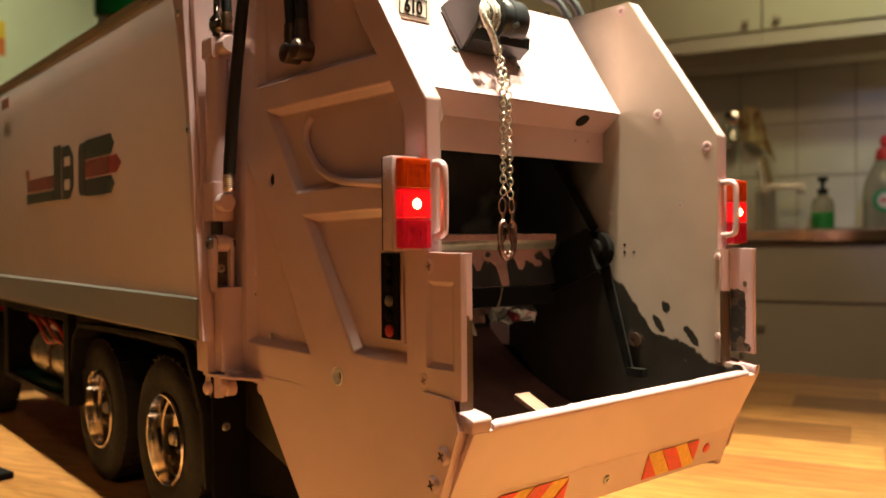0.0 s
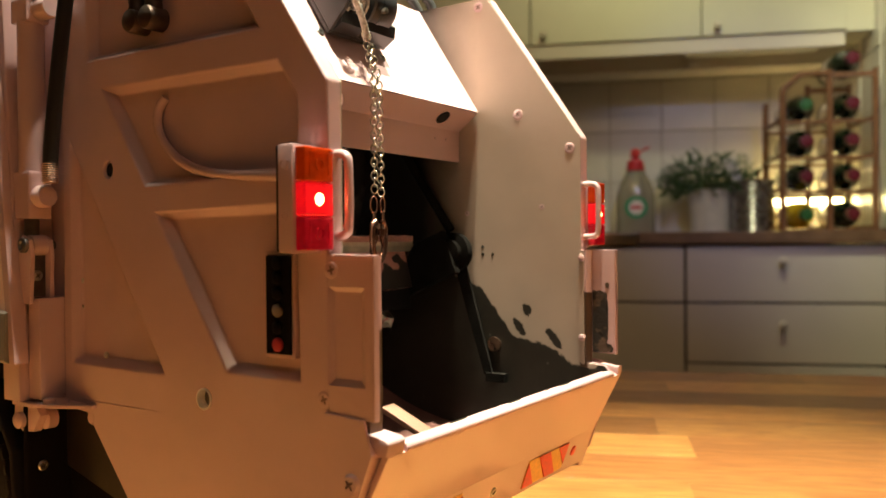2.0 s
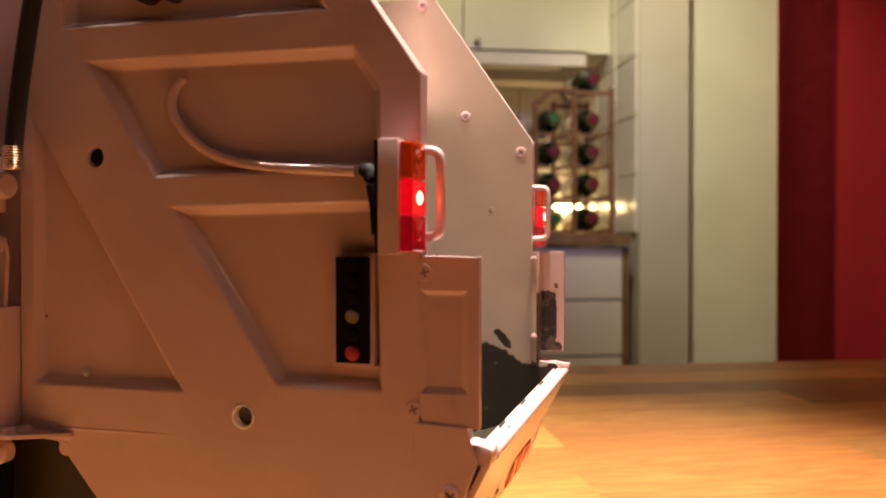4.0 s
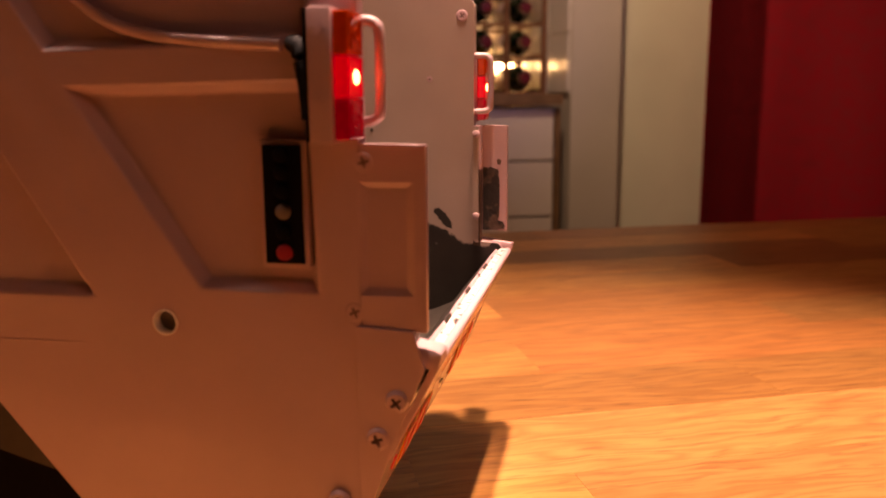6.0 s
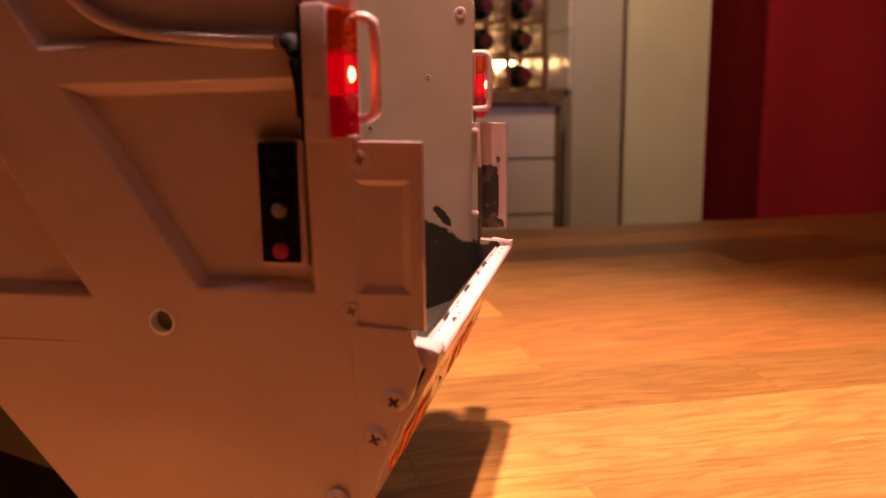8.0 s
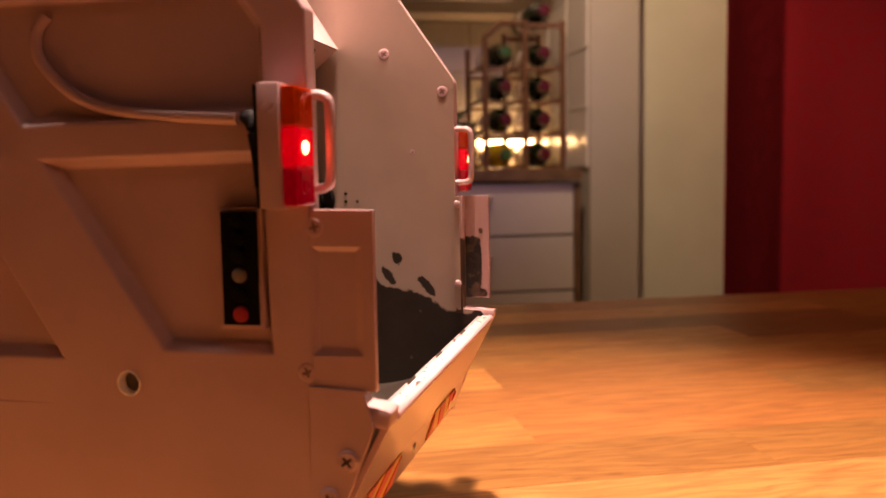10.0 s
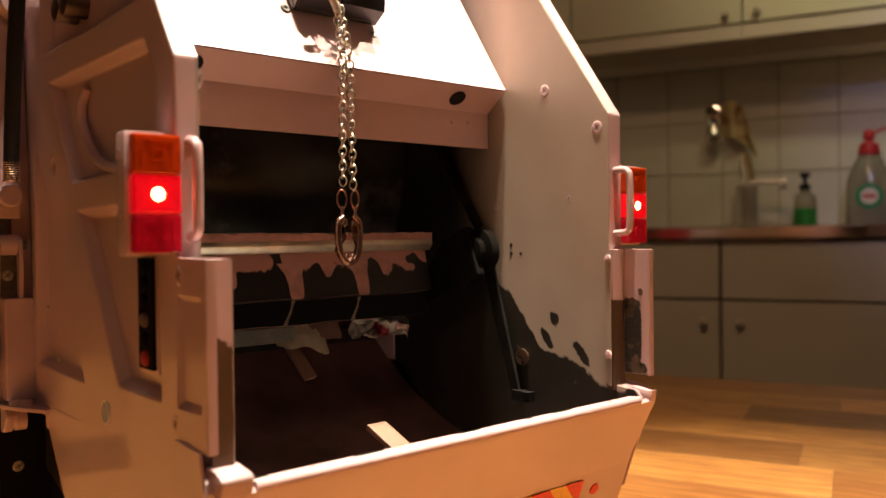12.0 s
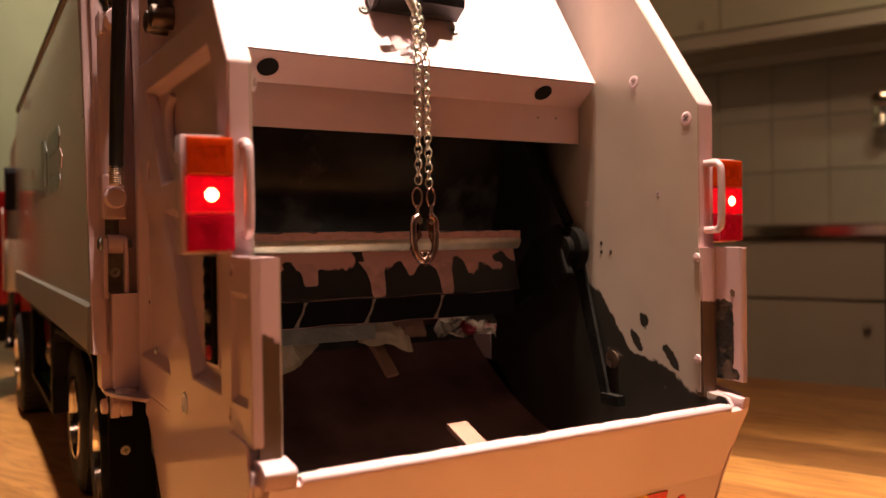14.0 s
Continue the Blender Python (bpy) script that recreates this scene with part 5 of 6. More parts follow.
crumple("paper_scrap", pose(0.2500, 0.2870, 0.1085, 70, 10, 8), (0.026, 0.014, 0.003), 1, paper, "crumpled pale paper under the packing blade")
crumple("paper_scrap", pose(0.2130, 0.2910, 0.1035, 60, -20, 30), (0.022, 0.013, 0.003), 2, paper, "crumpled pale paper under the packing blade")
foil_mat = mat("printed_foil", (0.42, 0.36, 0.30), 0.3, 0.5, vary=0.3, scale=220, second=(0.30, 0.03, 0.05), amount=0.56)
crumple("foil_wrapper", pose(0.2890, 0.2900, 0.1085, 75, 0, -12), (0.025, 0.012, 0.004), 3, foil_mat, "crumpled printed foil wrapper under the blade", 0.4, 160)
crumple("paper_scrap", pose(0.1880, 0.3000, 0.0900, 40, 0, 40), (0.014, 0.012, 0.003), 5, paper, "crumpled pale paper in the dark hopper")
crumple("paper_scrap", pose(0.2590, 0.2900, 0.1100, 80, 0, 0), (0.016, 0.012, 0.003), 6, scrapwood, "crumpled brown paper under the packing blade")

# ---- container body ----
BY0, BY1 = 0.3405, 0.8400
BX = 0.1535
sec = [(BX - 0.0003, 0.1190), (BX - 0.0010, 0.1550), (BX - 0.0010, 0.2000), (BX, 0.2400), (BX + 0.0010, 0.2560), (BX + 0.0026, 0.2612), (BX + 0.0110, 0.2660)]


def slant(z):
    """How far the rear edge of the body leans forward at a height."""
    return max(0.0, (z - 0.10) * 0.115)


sec = sec + [(MID - x, z) for x, z in reversed(sec)]
bm = bmesh.new()
prism(bm, [(x, z) for x, z in sec], "y", BY0 + 0.0030, BY1)
for vert in bm.verts:
    if vert.co.y < BY0 + 0.1:
        vert.co.y += slant(vert.co.z)
part("container_body", bm, body_paint, truck, "glossy white container body with a dark red and grey emblem", smooth=40)
for m in (False, True):
    post = [(BY0, 0.1000), (BY0 + 0.0040, 0.1000), (BY0 + 0.0040 + slant(0.197), 0.1970), (BY0 + 0.0050 + slant(0.213), 0.2130), (BY0 + 0.0085 + slant(0.236), 0.2360), (BY0 + 0.0118 + slant(0.255), 0.2550), (BY0 + slant(0.255), 0.2550)]
    part("corner_post", prism(bmesh.new(), post, "x", *sorted((mx(BX - 0.0015, m), mx(BX + 0.004, m)))), paint, truck, "cream corner post", bevel=0.0006)
    for z in (0.2460, 0.1925):
        screw(screw_steel, (mx(BX - 0.0016, m), BY0 + 0.0022 + slant(z) + max(0, z - 0.2) * 0.06, z), (-1 if not m else 1, 0, 0), z * 3000)
    part("roof_rail", prism(bmesh.new(), [(mx(BX + 0.0030, m), 0.2610), (mx(BX + 0.0012, m), 0.2614), (mx(BX + 0.0010, m), 0.2655), (mx(BX + 0.0040, m), 0.2676), (mx(BX + 0.0110, m), 0.2664)], "y", BY0 + 0.0320, BY1 + 0.001), skirt_paint, truck, "dark grey roof rail")
    sk = [(mx(BX - 0.0008, m), 0.1190), (mx(BX - 0.0025, m), 0.1182), (mx(BX - 0.0030, m), 0.1015), (mx(BX - 0.0015, m), 0.1002), (mx(BX + 0.004, m), 0.1002), (mx(BX + 0.004, m), 0.1189)]
    part("skirt", prism(bmesh.new(), sk, "y", BY0 + 0.0041, BY1 - 0.001), skirt_paint, truck, "grey skirt rail along the body", bevel=0.0003)

# emblem: plain bars with pointed ends
EX = BX - 0.0013


def decal(y0, y1, z0, z1, material, tip=0.0, slant=0.0, far=0.0, near=0.0, lift=0.0):
    pts = [(y1, z0), (y0, z0 + slant), (y0 - tip, (z0 + z1) / 2 + slant), (y0, z1 + slant), (y1, z1)]
    if not tip:
        pts = [(y1 - far, z0), (y0 + near, z0), (y0, z0 + near), (y0, z1 - near), (y0 + near, z1), (y1 - far, z1), (y1, z1 - far), (y1, z0 + far)]
        pts = [p for i, p in enumerate(pts) if p not in pts[:i]]
    pts = [(0.0029 + (y - 0.0029) * 0.912, 0.1433 + (z - 0.1433) * 0.912) for y, z in pts]
    for x in (EX, MID - EX - 0.0006):
        part("emblem_bar", prism(bmesh.new(), pts, "x", x - lift, x + 0.0006 + lift), material, truck)


decal(0.5000, 0.5480, 0.1955, 0.2075, logo_dark, 0.006)
decal(0.4900, 0.5480, 0.1840, 0.1945, logo_red, 0.008)
decal(0.5000, 0.5480, 0.1725, 0.1830, logo_dark, 0.006)
decal(0.5490, 0.5620, 0.1735, 0.2065, logo_dark, 0.0, 0.0, 0.004)
decal(0.5735, 0.5990, 0.1725, 0.2080, logo_dark, 0.0, 0.0, 0.0, 0.008)
decal(0.5800, 0.5925, 0.1785, 0.1855, body_paint, lift=0.0002)
decal(0.5800, 0.5925, 0.1945, 0.2005, body_paint, lift=0.0002)
decal(0.6020, 0.6180, 0.1725, 0.2100, logo_dark)
decal(0.6190, 0.6920, 0.1725, 0.1800, logo_dark)
decal(0.6190, 0.6900, 0.1815, 0.1905, logo_red)
decal(0.6860, 0.6930, 0.1910, 0.1985, logo_red)
decal(0.7480, 0.7700, 0.2540, 0.2620, logo_red)

# ---- chassis, fenders and wheels ----
part("chassis_rail", boxes((0.2150, 0.2250, 0.3480, 1.0000, 0.0560, 0.0800)), black_paint, truck)
part("chassis_rail", boxes((0.2810, 0.2910, 0.3480, 1.0000, 0.0560, 0.0800)), black_paint, truck)
part("underbody", boxes((0.1600, 0.3460, 0.3500, 0.8300, 0.0920, 0.0998)), black_paint, truck)
part("rear_guard", boxes((0.1575, 0.3485, 0.3430, 0.3455, 0.0120, 0.0840)), button_rubber, truck, "black rubber guard behind the rear wheels", bevel=0.0005)
for m in (False, True):
    # black plate added so the gap behind the side frame stays dark
    part("mud_flap", prism(bmesh.new(), [(0.2850, 0.0390), (0.3300, 0.0830), (0.3427, 0.0830), (0.3427, 0.0300)], "x", *sorted((mx(0.1745, m), mx(0.1754, m)))), button_rubber, truck, "added black plate that keeps the gap dark")
screw(screw_steel, (0.1635, 0.3429, 0.0615), REAR, 15)


def wheel(y, x, side, r=0.0425):
    """A truck wheel: rubber tyre with tread blocks, chromed deep-dish rim and hub."""
    d = (-1, 0, 0) if side == 0 else (1, 0, 0)
    p = (x, y, r)
    w = part("wheel", turned([(0.0237, -0.024), (0.034, -0.026), (r - 0.003, -0.025), (r - 0.0006, -0.0225), (r - 0.0006, -0.0025), (r - 0.003, 0), (0.035, 0.0012), (0.0275, 0.0004), (0.0238, -0.0005), (0.0237, -0.024)], p, d, 48), rubber, truck, "black rubber tyre on a chromed rim", smooth=35)
    bm = bmesh.new()
    for k in range(44):
        a = 2 * math.pi * k / 44
        for s in (-0.0215, -0.0135, -0.0050):
            b2 = boxes((-0.0019, 0.0019, -0.0034, 0.0034, -0.0008, 0.0006))
            bmesh.ops.transform(b2, matrix=along(p, d) @ pose(0, 0, 0, 0, 0, math.degrees(a)) @ Matrix.Translation((r - 0.0006, 0, s)) @ pose(0, 0, 0, 0, 90, 0) @ pose(0, 0, 0, 0, 0, 90), verts=b2.verts[:])
            me = bpy.data.meshes.new("t")
            b2.to_mesh(me)
            b2.free()
            bm.from_mesh(me)
            bpy.data.meshes.remove(me)
    tagged(part("tread", bm, rubber, w), kind="stuff")
    part("rim", turned([(0.0236, -0.004), (0.0236, 0.0006), (0.0230, 0.0014), (0.0222, 0.0012), (0.0218, -0.001)], p, d, 40), chrome, w, "bright chromed rim ring", smooth=35)
    part("dish", turned([(0.0218, -0.0012), (0.0213, -0.0035), (0.0209, -0.006), (0.0204, -0.0065), (0.0201, -0.012), (0.0165, -0.0150), (0.0110, -0.0145), (0.0088, -0.010), (0.0060, -0.0085), (0, -0.0085)], p, d, 40), rim_chrome, w, "polished deep-dish wheel centre", smooth=25)
    part("hub", turned([(0.0050, -0.009), (0.0048, -0.005), (0.0036, -0.004), (0.0034, -0.0025), (0, -0.0018)], p, d, 6), steel, w)
    for k in range(8):
        a = 2 * math.pi * k / 8
        q = along(p, d) @ Vector((0.0115 * math.cos(a), 0.0115 * math.sin(a), -0.0148))
        part("wheel_nut", turned([(0.0013, 0), (0.0013, 0.002), (0, 0.0023)], q, d, 6), steel, w)
    return w


for y in (0.4150, 0.5190, 0.7900):
    out = 0.0150 if y > 0.7 else 0.0
    wheel(y, 0.1645 - out, 0)
    wheel(y, 0.3415 + out, 1)
for y in (0.4150, 0.5190, 0.7900):
    part("axle", turned([(0.006, 0), (0.006, 0.170)], (0.1680, y, 0.0425), (1, 0, 0), 14), black_paint, truck)
for m in (False, True):
    arch = [(0.5461, 0.0637), (0.5388, 0.0856), (0.5274, 0.0947), (0.3815, 0.0988), (0.3669, 0.0947), (0.3486, 0.0673), (0.3459, 0.0345)]
    inn = [(0.3482, 0.0345), (0.3509, 0.0664), (0.3682, 0.0920), (0.3819, 0.0956), (0.5265, 0.0918), (0.5370, 0.0842), (0.5434, 0.0637)]
    part("wheel_arch", prism(bmesh.new(), arch + inn, "x", *sorted((mx(0.1550, m), mx(0.1900, m)))), black_plastic, truck, "black plastic wheel arch", bevel=0.0006)
    # battery and motor box
    xa, xb, xc = (0.1550, 0.1572, 0.1980)
    y0, y1, z0, z1 = 0.5480, 0.7170, 0.0405, 0.0985
    tank = part("equipment_box", boxes((*sorted((mx(xa, m), mx(xb, m))), y0, y0 + 0.010, z0, z1), (*sorted((mx(xa, m), mx(xb, m))), y1 - 0.010, y1, z0, z1), (*sorted((mx(xa, m), mx(xb, m))), y0 + 0.010, y1 - 0.010, z1 - 0.004, z1), (*sorted((mx(xa, m), mx(xb, m))), y0 + 0.010, y1 - 0.010, z0, z0 + 0.003), (*sorted((mx(xb, m), mx(xc, m))), y0, y0 + 0.002, z0, z1), (*sorted((mx(xb, m), mx(xc, m))), y1 - 0.002, y1, z0, z1), (*sorted((mx(xb, m), mx(xc, m))), y0 + 0.002, y1 - 0.002, z0, z0 + 0.002)), black_plastic, truck, "open black side box with a motor inside")
    # white back stands in for the lit view through the open box
    part("box_back", boxes((*sorted((mx(xc, m), mx(xc + 0.002, m))), y0, y1, z0, z1)), white_plastic, tank)
    part("motor", turned([(0, 0), (0.0165, 0), (0.0185, 0.002), (0.0185, 0.088), (0.0165, 0.090), (0.006, 0.090), (0.006, 0.096), (0, 0.096)], (mx(0.1790, m), 0.5720, 0.0640), (0, 1, 0), 36), steel, tank, "brushed steel electric motor", smooth=40)
    part("motor_strap", turned([(0.0189, 0), (0.0193, 0.0004), (0.0193, 0.0050), (0.0189, 0.0054)], (mx(0.1790, m), 0.6080, 0.0640), (0, 1, 0), 36), scrapwood, tank, smooth=40)
    for k in range(5):
        pts = [(mx(0.1610, m), 0.560 + 0.004 * k, 0.0700 + 0.003 * k), (mx(0.1585, m), 0.572 + 0.008 * k, 0.0840 - 0.002 * k), (mx(0.1600, m), 0.590 + 0.012 * k, 0.0880 - 0.004 * (k % 2)), (mx(0.1630, m), 0.622 + 0.012 * k, 0.0890), (mx(0.1700, m), 0.668, 0.0800 + 0.003 * k)]
        part("motor_wire", sweep(bmesh.new(), smooth_path(pts, 5), 0.0015, 6), wire_red if k % 2 == 0 else wire_black, tank, "red wire" if k % 2 == 0 else "black wire", smooth=60)
    part("plug", boxes((*sorted((mx(0.1590, m), mx(0.1640, m))), 0.5900, 0.6040, 0.0800, 0.0880)), white_plastic, tank, "white plastic connector", bevel=0.0008)
    part("plug", boxes((*sorted((mx(0.1620, m), mx(0.1670, m))), 0.6320, 0.6500, 0.0880, 0.0940)), chrome, tank, "bright metal terminal", bevel=0.0008)
    part("circuit_board", boxes((*sorted((mx(0.1600, m), mx(0.1800, m))), 0.6000, 0.7000, z0 + 0.0025, z0 + 0.0040)), mat("circuit_board_green", (0.02, 0.09, 0.05), 0.4), tank, "green circuit board")

# ---- driver's cab, seen past the body ----
cabp = part("cab_shell", prism(bmesh.new(), [(0.8800, 0.0600), (0.8800, 0.2350), (0.9000, 0.2500), (0.9900, 0.2450), (1.0150, 0.1600), (1.0200, 0.0500), (0.9200, 0.0450)], "x", 0.1560, 0.3500), cab_red, truck, "red driver's cab", bevel=0.004, smooth=40)
for m in (False, True):
    part("cab_door", prism(bmesh.new(), [(0.8850, 0.0855), (0.8850, 0.1925), (0.9800, 0.1925), (0.9980, 0.0855)], "x", *sorted((mx(0.1300, m), mx(0.1558, m)))), cab_red, cabp, bevel=0.002)
    part("door_rail", boxes((*sorted((mx(0.1300, m), mx(0.1420, m))), 0.8870, 0.9800, 0.1927, 0.1945)), chrome, cabp, "bright rail on the door", bevel=0.0005)
    part("sill", boxes((*sorted((mx(0.1320, m), mx(0.1550, m))), 0.8860, 0.9900, 0.0500, 0.0853)), black_plastic, cabp, bevel=0.002)
    part("step_bar", boxes((*sorted((mx(0.1300, m), mx(0.1425, m))), 0.8700, 0.9850, 0.0712, 0.0760)), chrome, cabp, "chromed step plate", bevel=0.0008)
    intake = part("air_intake", turned([(0, 0.0990), (0.0058, 0.0990), (0.0064, 0.1010), (0.0064, 0.1455), (0.0060, 0.1468), (0, 0.1468)], (mx(0.1500, m), 0.8600, 0), (0, 0, 1), 24), white_gloss, truck, "glossy white air filter tank behind the cab", smooth=40)
    part("duct", turned([(0.0046, 0.1470), (0.0046, 0.1740), (0, 0.1740)], (mx(0.1502, m), 0.8600, 0), (0, 0, 1), 20), skirt_paint, intake, "grey duct", smooth=40)
    part("cowl", prism(bmesh.new(), [(0.8540, 0.1742), (0.8535, 0.2080), (0.8560, 0.2130), (0.8660, 0.2140), (0.8680, 0.1742)], "x", *sorted((mx(0.1448, m), mx(0.1545, m)))), black_plastic, intake, "black intake cowl", bevel=0.0016)
    part("guard", prism(bmesh.new(), [(0.8520, 0.1000), (0.8520, 0.1700), (0.8560, 0.1765), (0.8640, 0.1765), (0.8640, 0.1000)], "x", *sorted((mx(0.1418, m), mx(0.1430, m)))), white_gloss, intake, "white side guard", bevel=0.0005)
    part("exhaust_pipe", sweep(bmesh.new(), smooth_path([(mx(0.1480, m), 0.8600, 0.0985), (mx(0.1478, m), 0.8600, 0.0700), (mx(0.1465, m), 0.8590, 0.0560), (mx(0.1460, m), 0.8570, 0.0470)], 4), [0.0030] * 9 + [0.0042] * 4, 14), rim_chrome, truck, "dull chrome exhaust pipe", smooth=60)
part("front_bumper", boxes((0.1560, 0.3500, 1.0000, 1.0300, 0.0250, 0.0580)), cab_red, truck, bevel=0.003)

# ---- a dark tool on the table ----
tool = thing("hand_tool", "flat black plastic tool lying on the table", "tool", pose(0.0830, 0.5850, 0.0, 0, 0, 12))
part("blade", boxes((-0.0350, 0.0350, -0.0380, 0.0380, 0.0, 0.0042)), black_plastic, tool, bevel=0.001)
part("ridge", boxes((0.0180, 0.0220, -0.0360, 0.0360, 0.0043, 0.0058)), black_plastic, tool, bevel=0.0004)
part("screw_boss", turned([(0.0022, 0), (0.0022, 0.001), (0, 0.0012)], (0.0200, 0.0080, 0.0043), (0, 0, 1), 12), steel, tool)

# ---- kitchen: tiles ----


def tile_mesh(name, w, h, d):
    bm = boxes((0, w, -d, 0, 0, h))
    bmesh.ops.bevel(bm, geom=[e for e in bm.edges if all(v.co.y < -d / 2 for v in e.verts)], offset=0.0018, segments=1, affect="EDGES")
    me = bpy.data.meshes.new(name)
    bmesh.ops.recalc_face_normals(bm, faces=bm.faces[:])
    bm.to_mesh(me)
    bm.free()
    me.materials.append(tile_mat)
    return me


TS = 0.1775
tm = tile_mesh("tile", TS - 0.004, TS - 0.004, 0.006)
for i in range(-15, 5):
    for j in range(-1, 4):
        u = -0.0205 + i * TS
        z = 0.3445 + j * TS
        if u + TS > 0.752:
            continue
        ob = new("tile", tm)
        ob.parent = wall_back
        ob.matrix_basis = Matrix.Translation((u + 0.002, 2.9995, z + 0.002))
for i in range(3):
    for j in range(-1, 5):
        ob = new("tile", tm)
        ob.parent = wall_return
        ob.matrix_basis = Matrix.Translation((0.7500, 2.416 + i * 0.192, 0.3465 + j * TS)) @ pose(0, 0, 0, 0, 0, -90) @ Matrix.Translation((-TS + 0.004, 0, 0))

# ---- kitchen: base units ----


def knob(p, parent, d=(0, -1, 0)):
    part("knob", turned([(0.0045, 0), (0.0045, 0.012), (0.0110, 0.016), (0.0120, 0.021), (0.0080, 0.025), (0, 0.026)], p, d, 20), knob_metal, parent, "round nickel knob", smooth=40)


def base_unit(u0, u1, fronts, label, split=None):
    c = thing("base_cabinet", label, "cabinet", KROT, "kitchen base cabinets")
    part("carcass", boxes((u0 + 0.001, u1 - 0.001, 2.4200, 2.9900, FLOOR + 0.09, 0.1240)), dark_gap, c)
    part("plinth", boxes((u0 + 0.001, u1 - 0.001, 2.4600, 2.4750, FLOOR + 0.0005, FLOOR + 0.0895)), dark_gap, c)
    for z0, z1, knobs, cols in fronts:
        n = cols
        for k in range(n):
            a, b = u0 + (u1 - u0) * k / n + 0.0035, u0 + (u1 - u0) * (k + 1) / n - 0.0035
            f = part("drawer_front" if n == 1 else "door", boxes((a, b, 2.4000, 2.4195, z0, z1)), low_front, c, bevel=0.0015)
            for ku, kz in knobs:
                x = a + (b - a) * (ku if k == 0 else 1 - ku)
                knob((x, 2.4000, kz), f)
    return c


Z = (0.1255, -0.0330, -0.2010, -0.3900, -0.6350)
base_unit(0.1790, 0.7005, [(Z[1] + 0.0035, Z[0], [(0.485, 0.083)], 1), (Z[2] + 0.0035, Z[1] - 0.0035, [(0.485, -0.091)], 1), (Z[3] + 0.0035, Z[2] - 0.0035, [(0.485, -0.26)], 1), (Z[4], Z[3] - 0.0035, [(0.485, -0.45)], 1)], "white kitchen drawer unit with round nickel knobs")
part("gable", boxes((0.7010, 0.7170, 2.3950, 2.9900, FLOOR, 0.1245)), worktop_wood).matrix_world = KROT
tagged(bpy.data.objects["gable"], "brown wooden end panel of the kitchen units", "end panel")
base_unit(-0.3000, 0.1780, [(Z[1] + 0.0035, Z[0], [], 1), (Z[4], Z[1] - 0.0035, [(0.10, -0.091)], 1)], "white kitchen sink unit with a plain front")
base_unit(-0.8000, -0.3010, [(Z[1] + 0.0035, Z[0], [], 1), (Z[4], Z[1] - 0.0035, [(0.92, -0.091)], 1)], "white kitchen base unit with a round knob")
base_unit(-1.4000, -0.8010, [(Z[1] + 0.0035, Z[0], [], 1), (Z[4], Z[1] - 0.0035, [(0.92, -0.091)], 1)], "white kitchen base unit with a round knob")
base_unit(-2.0000, -1.4010, [(Z[1] + 0.0035, Z[0], [], 1), (Z[4], Z[1] - 0.0035, [(0.92, -0.091)], 1)], "white kitchen base unit with a round knob")

wt = part("worktop", boxes((0.0500, 0.7185, 2.3800, 2.9925, 0.1320, 0.1640)), worktop_wood, bevel=0.002)
wt.matrix_world = KROT
tagged(wt, "brown oiled wood kitchen worktop", "worktop")
sk = thing("steel_sink_top", "stainless steel sink worktop with a draining bowl", "sink", KROT)
bm = boxes((-2.0000, -0.4600, 2.3800, 2.9925, 0.1320, 0.1640), (-0.1200, 0.0490, 2.3800, 2.9925, 0.1320, 0.1640), (-0.4600, -0.1200, 2.3800, 2.4700, 0.1320, 0.1640), (-0.4600, -0.1200, 2.8200, 2.9925, 0.1320, 0.1640))
part("rim", bm, sink_steel, sk)
part("front_edge", boxes((-2.0000, 0.0490, 2.3770, 2.3798, 0.1325, 0.1600)), edge_polish, sk, "polished rolled front edge", bevel=0.0010)
part("bowl", boxes((-0.4598, -0.1202, 2.4702, 2.8198, 0.0400, 0.0420), (-0.4598, -0.4580, 2.4702, 2.8198, 0.0421, 0.1600), (-0.1220, -0.1202, 2.4702, 2.8198, 0.0421, 0.1600), (-0.4578, -0.1222, 2.4702, 2.4720, 0.0421, 0.1600), (-0.4578, -0.1222, 2.8180, 2.8198, 0.0421, 0.1600)), sink_steel, sk)

# ---- kitchen: wall units ----


def wall_unit(u0, u1, ku, label):
    c = thing("wall_cabinet", label, "cabinet", KROT, "kitchen wall cabinets")
    part("carcass", boxes((u0 + 0.001, u1 - 0.001, 2.6700, 2.9920, 0.7600, 1.5000)), cab_front, c)
    f = part("door", boxes((u0 + 0.002, u1 - 0.002, 2.6500, 2.6695, 0.7640, 1.4980)), cab_front, c, bevel=0.0015)
    if ku is not None:
        knob((ku, 2.6500, 0.7920), f)
    return c


for u0, u1, ku in ((0.2540, 0.6680, 0.2980), (-0.2690, 0.2530, -0.2260), (-0.7880, -0.2700, -0.3130), (-1.3080, -0.7890, -0.8420), (-1.8300, -1.3090, -1.352), (-2.35, -1.831, -1.874)):
    wall_unit(u0, u1, ku, "cream kitchen wall cabinet with a small round knob")
fl = part("filler_panel", boxes((0.6690, 0.7490, 2.6600, 2.9920, 0.7600, 1.5000)), cab_front)
fl.matrix_world = KROT
tagged(fl, "cream filler panel beside the wall cabinet", "panel")
lr = thing("light_rail", "grey-white light rail under the wall cabinets", "rail", KROT)
us = thing("under_shelf", "pale shelf board under the wall cabinets", "shelf", KROT)
for a, b in ((-2.35, -1.31), (-1.309, -0.271), (-0.27, 0.665)):
    part("board", boxes((a, b, 2.6600, 2.6790, 0.7180, 0.7595)), low_front, lr, bevel=0.001)
    part("board", boxes((a, b + (0.082 if b > 0.6 else 0), 2.8600, 2.9920, 0.7050, 0.7590)), low_front, us, bevel=0.001)
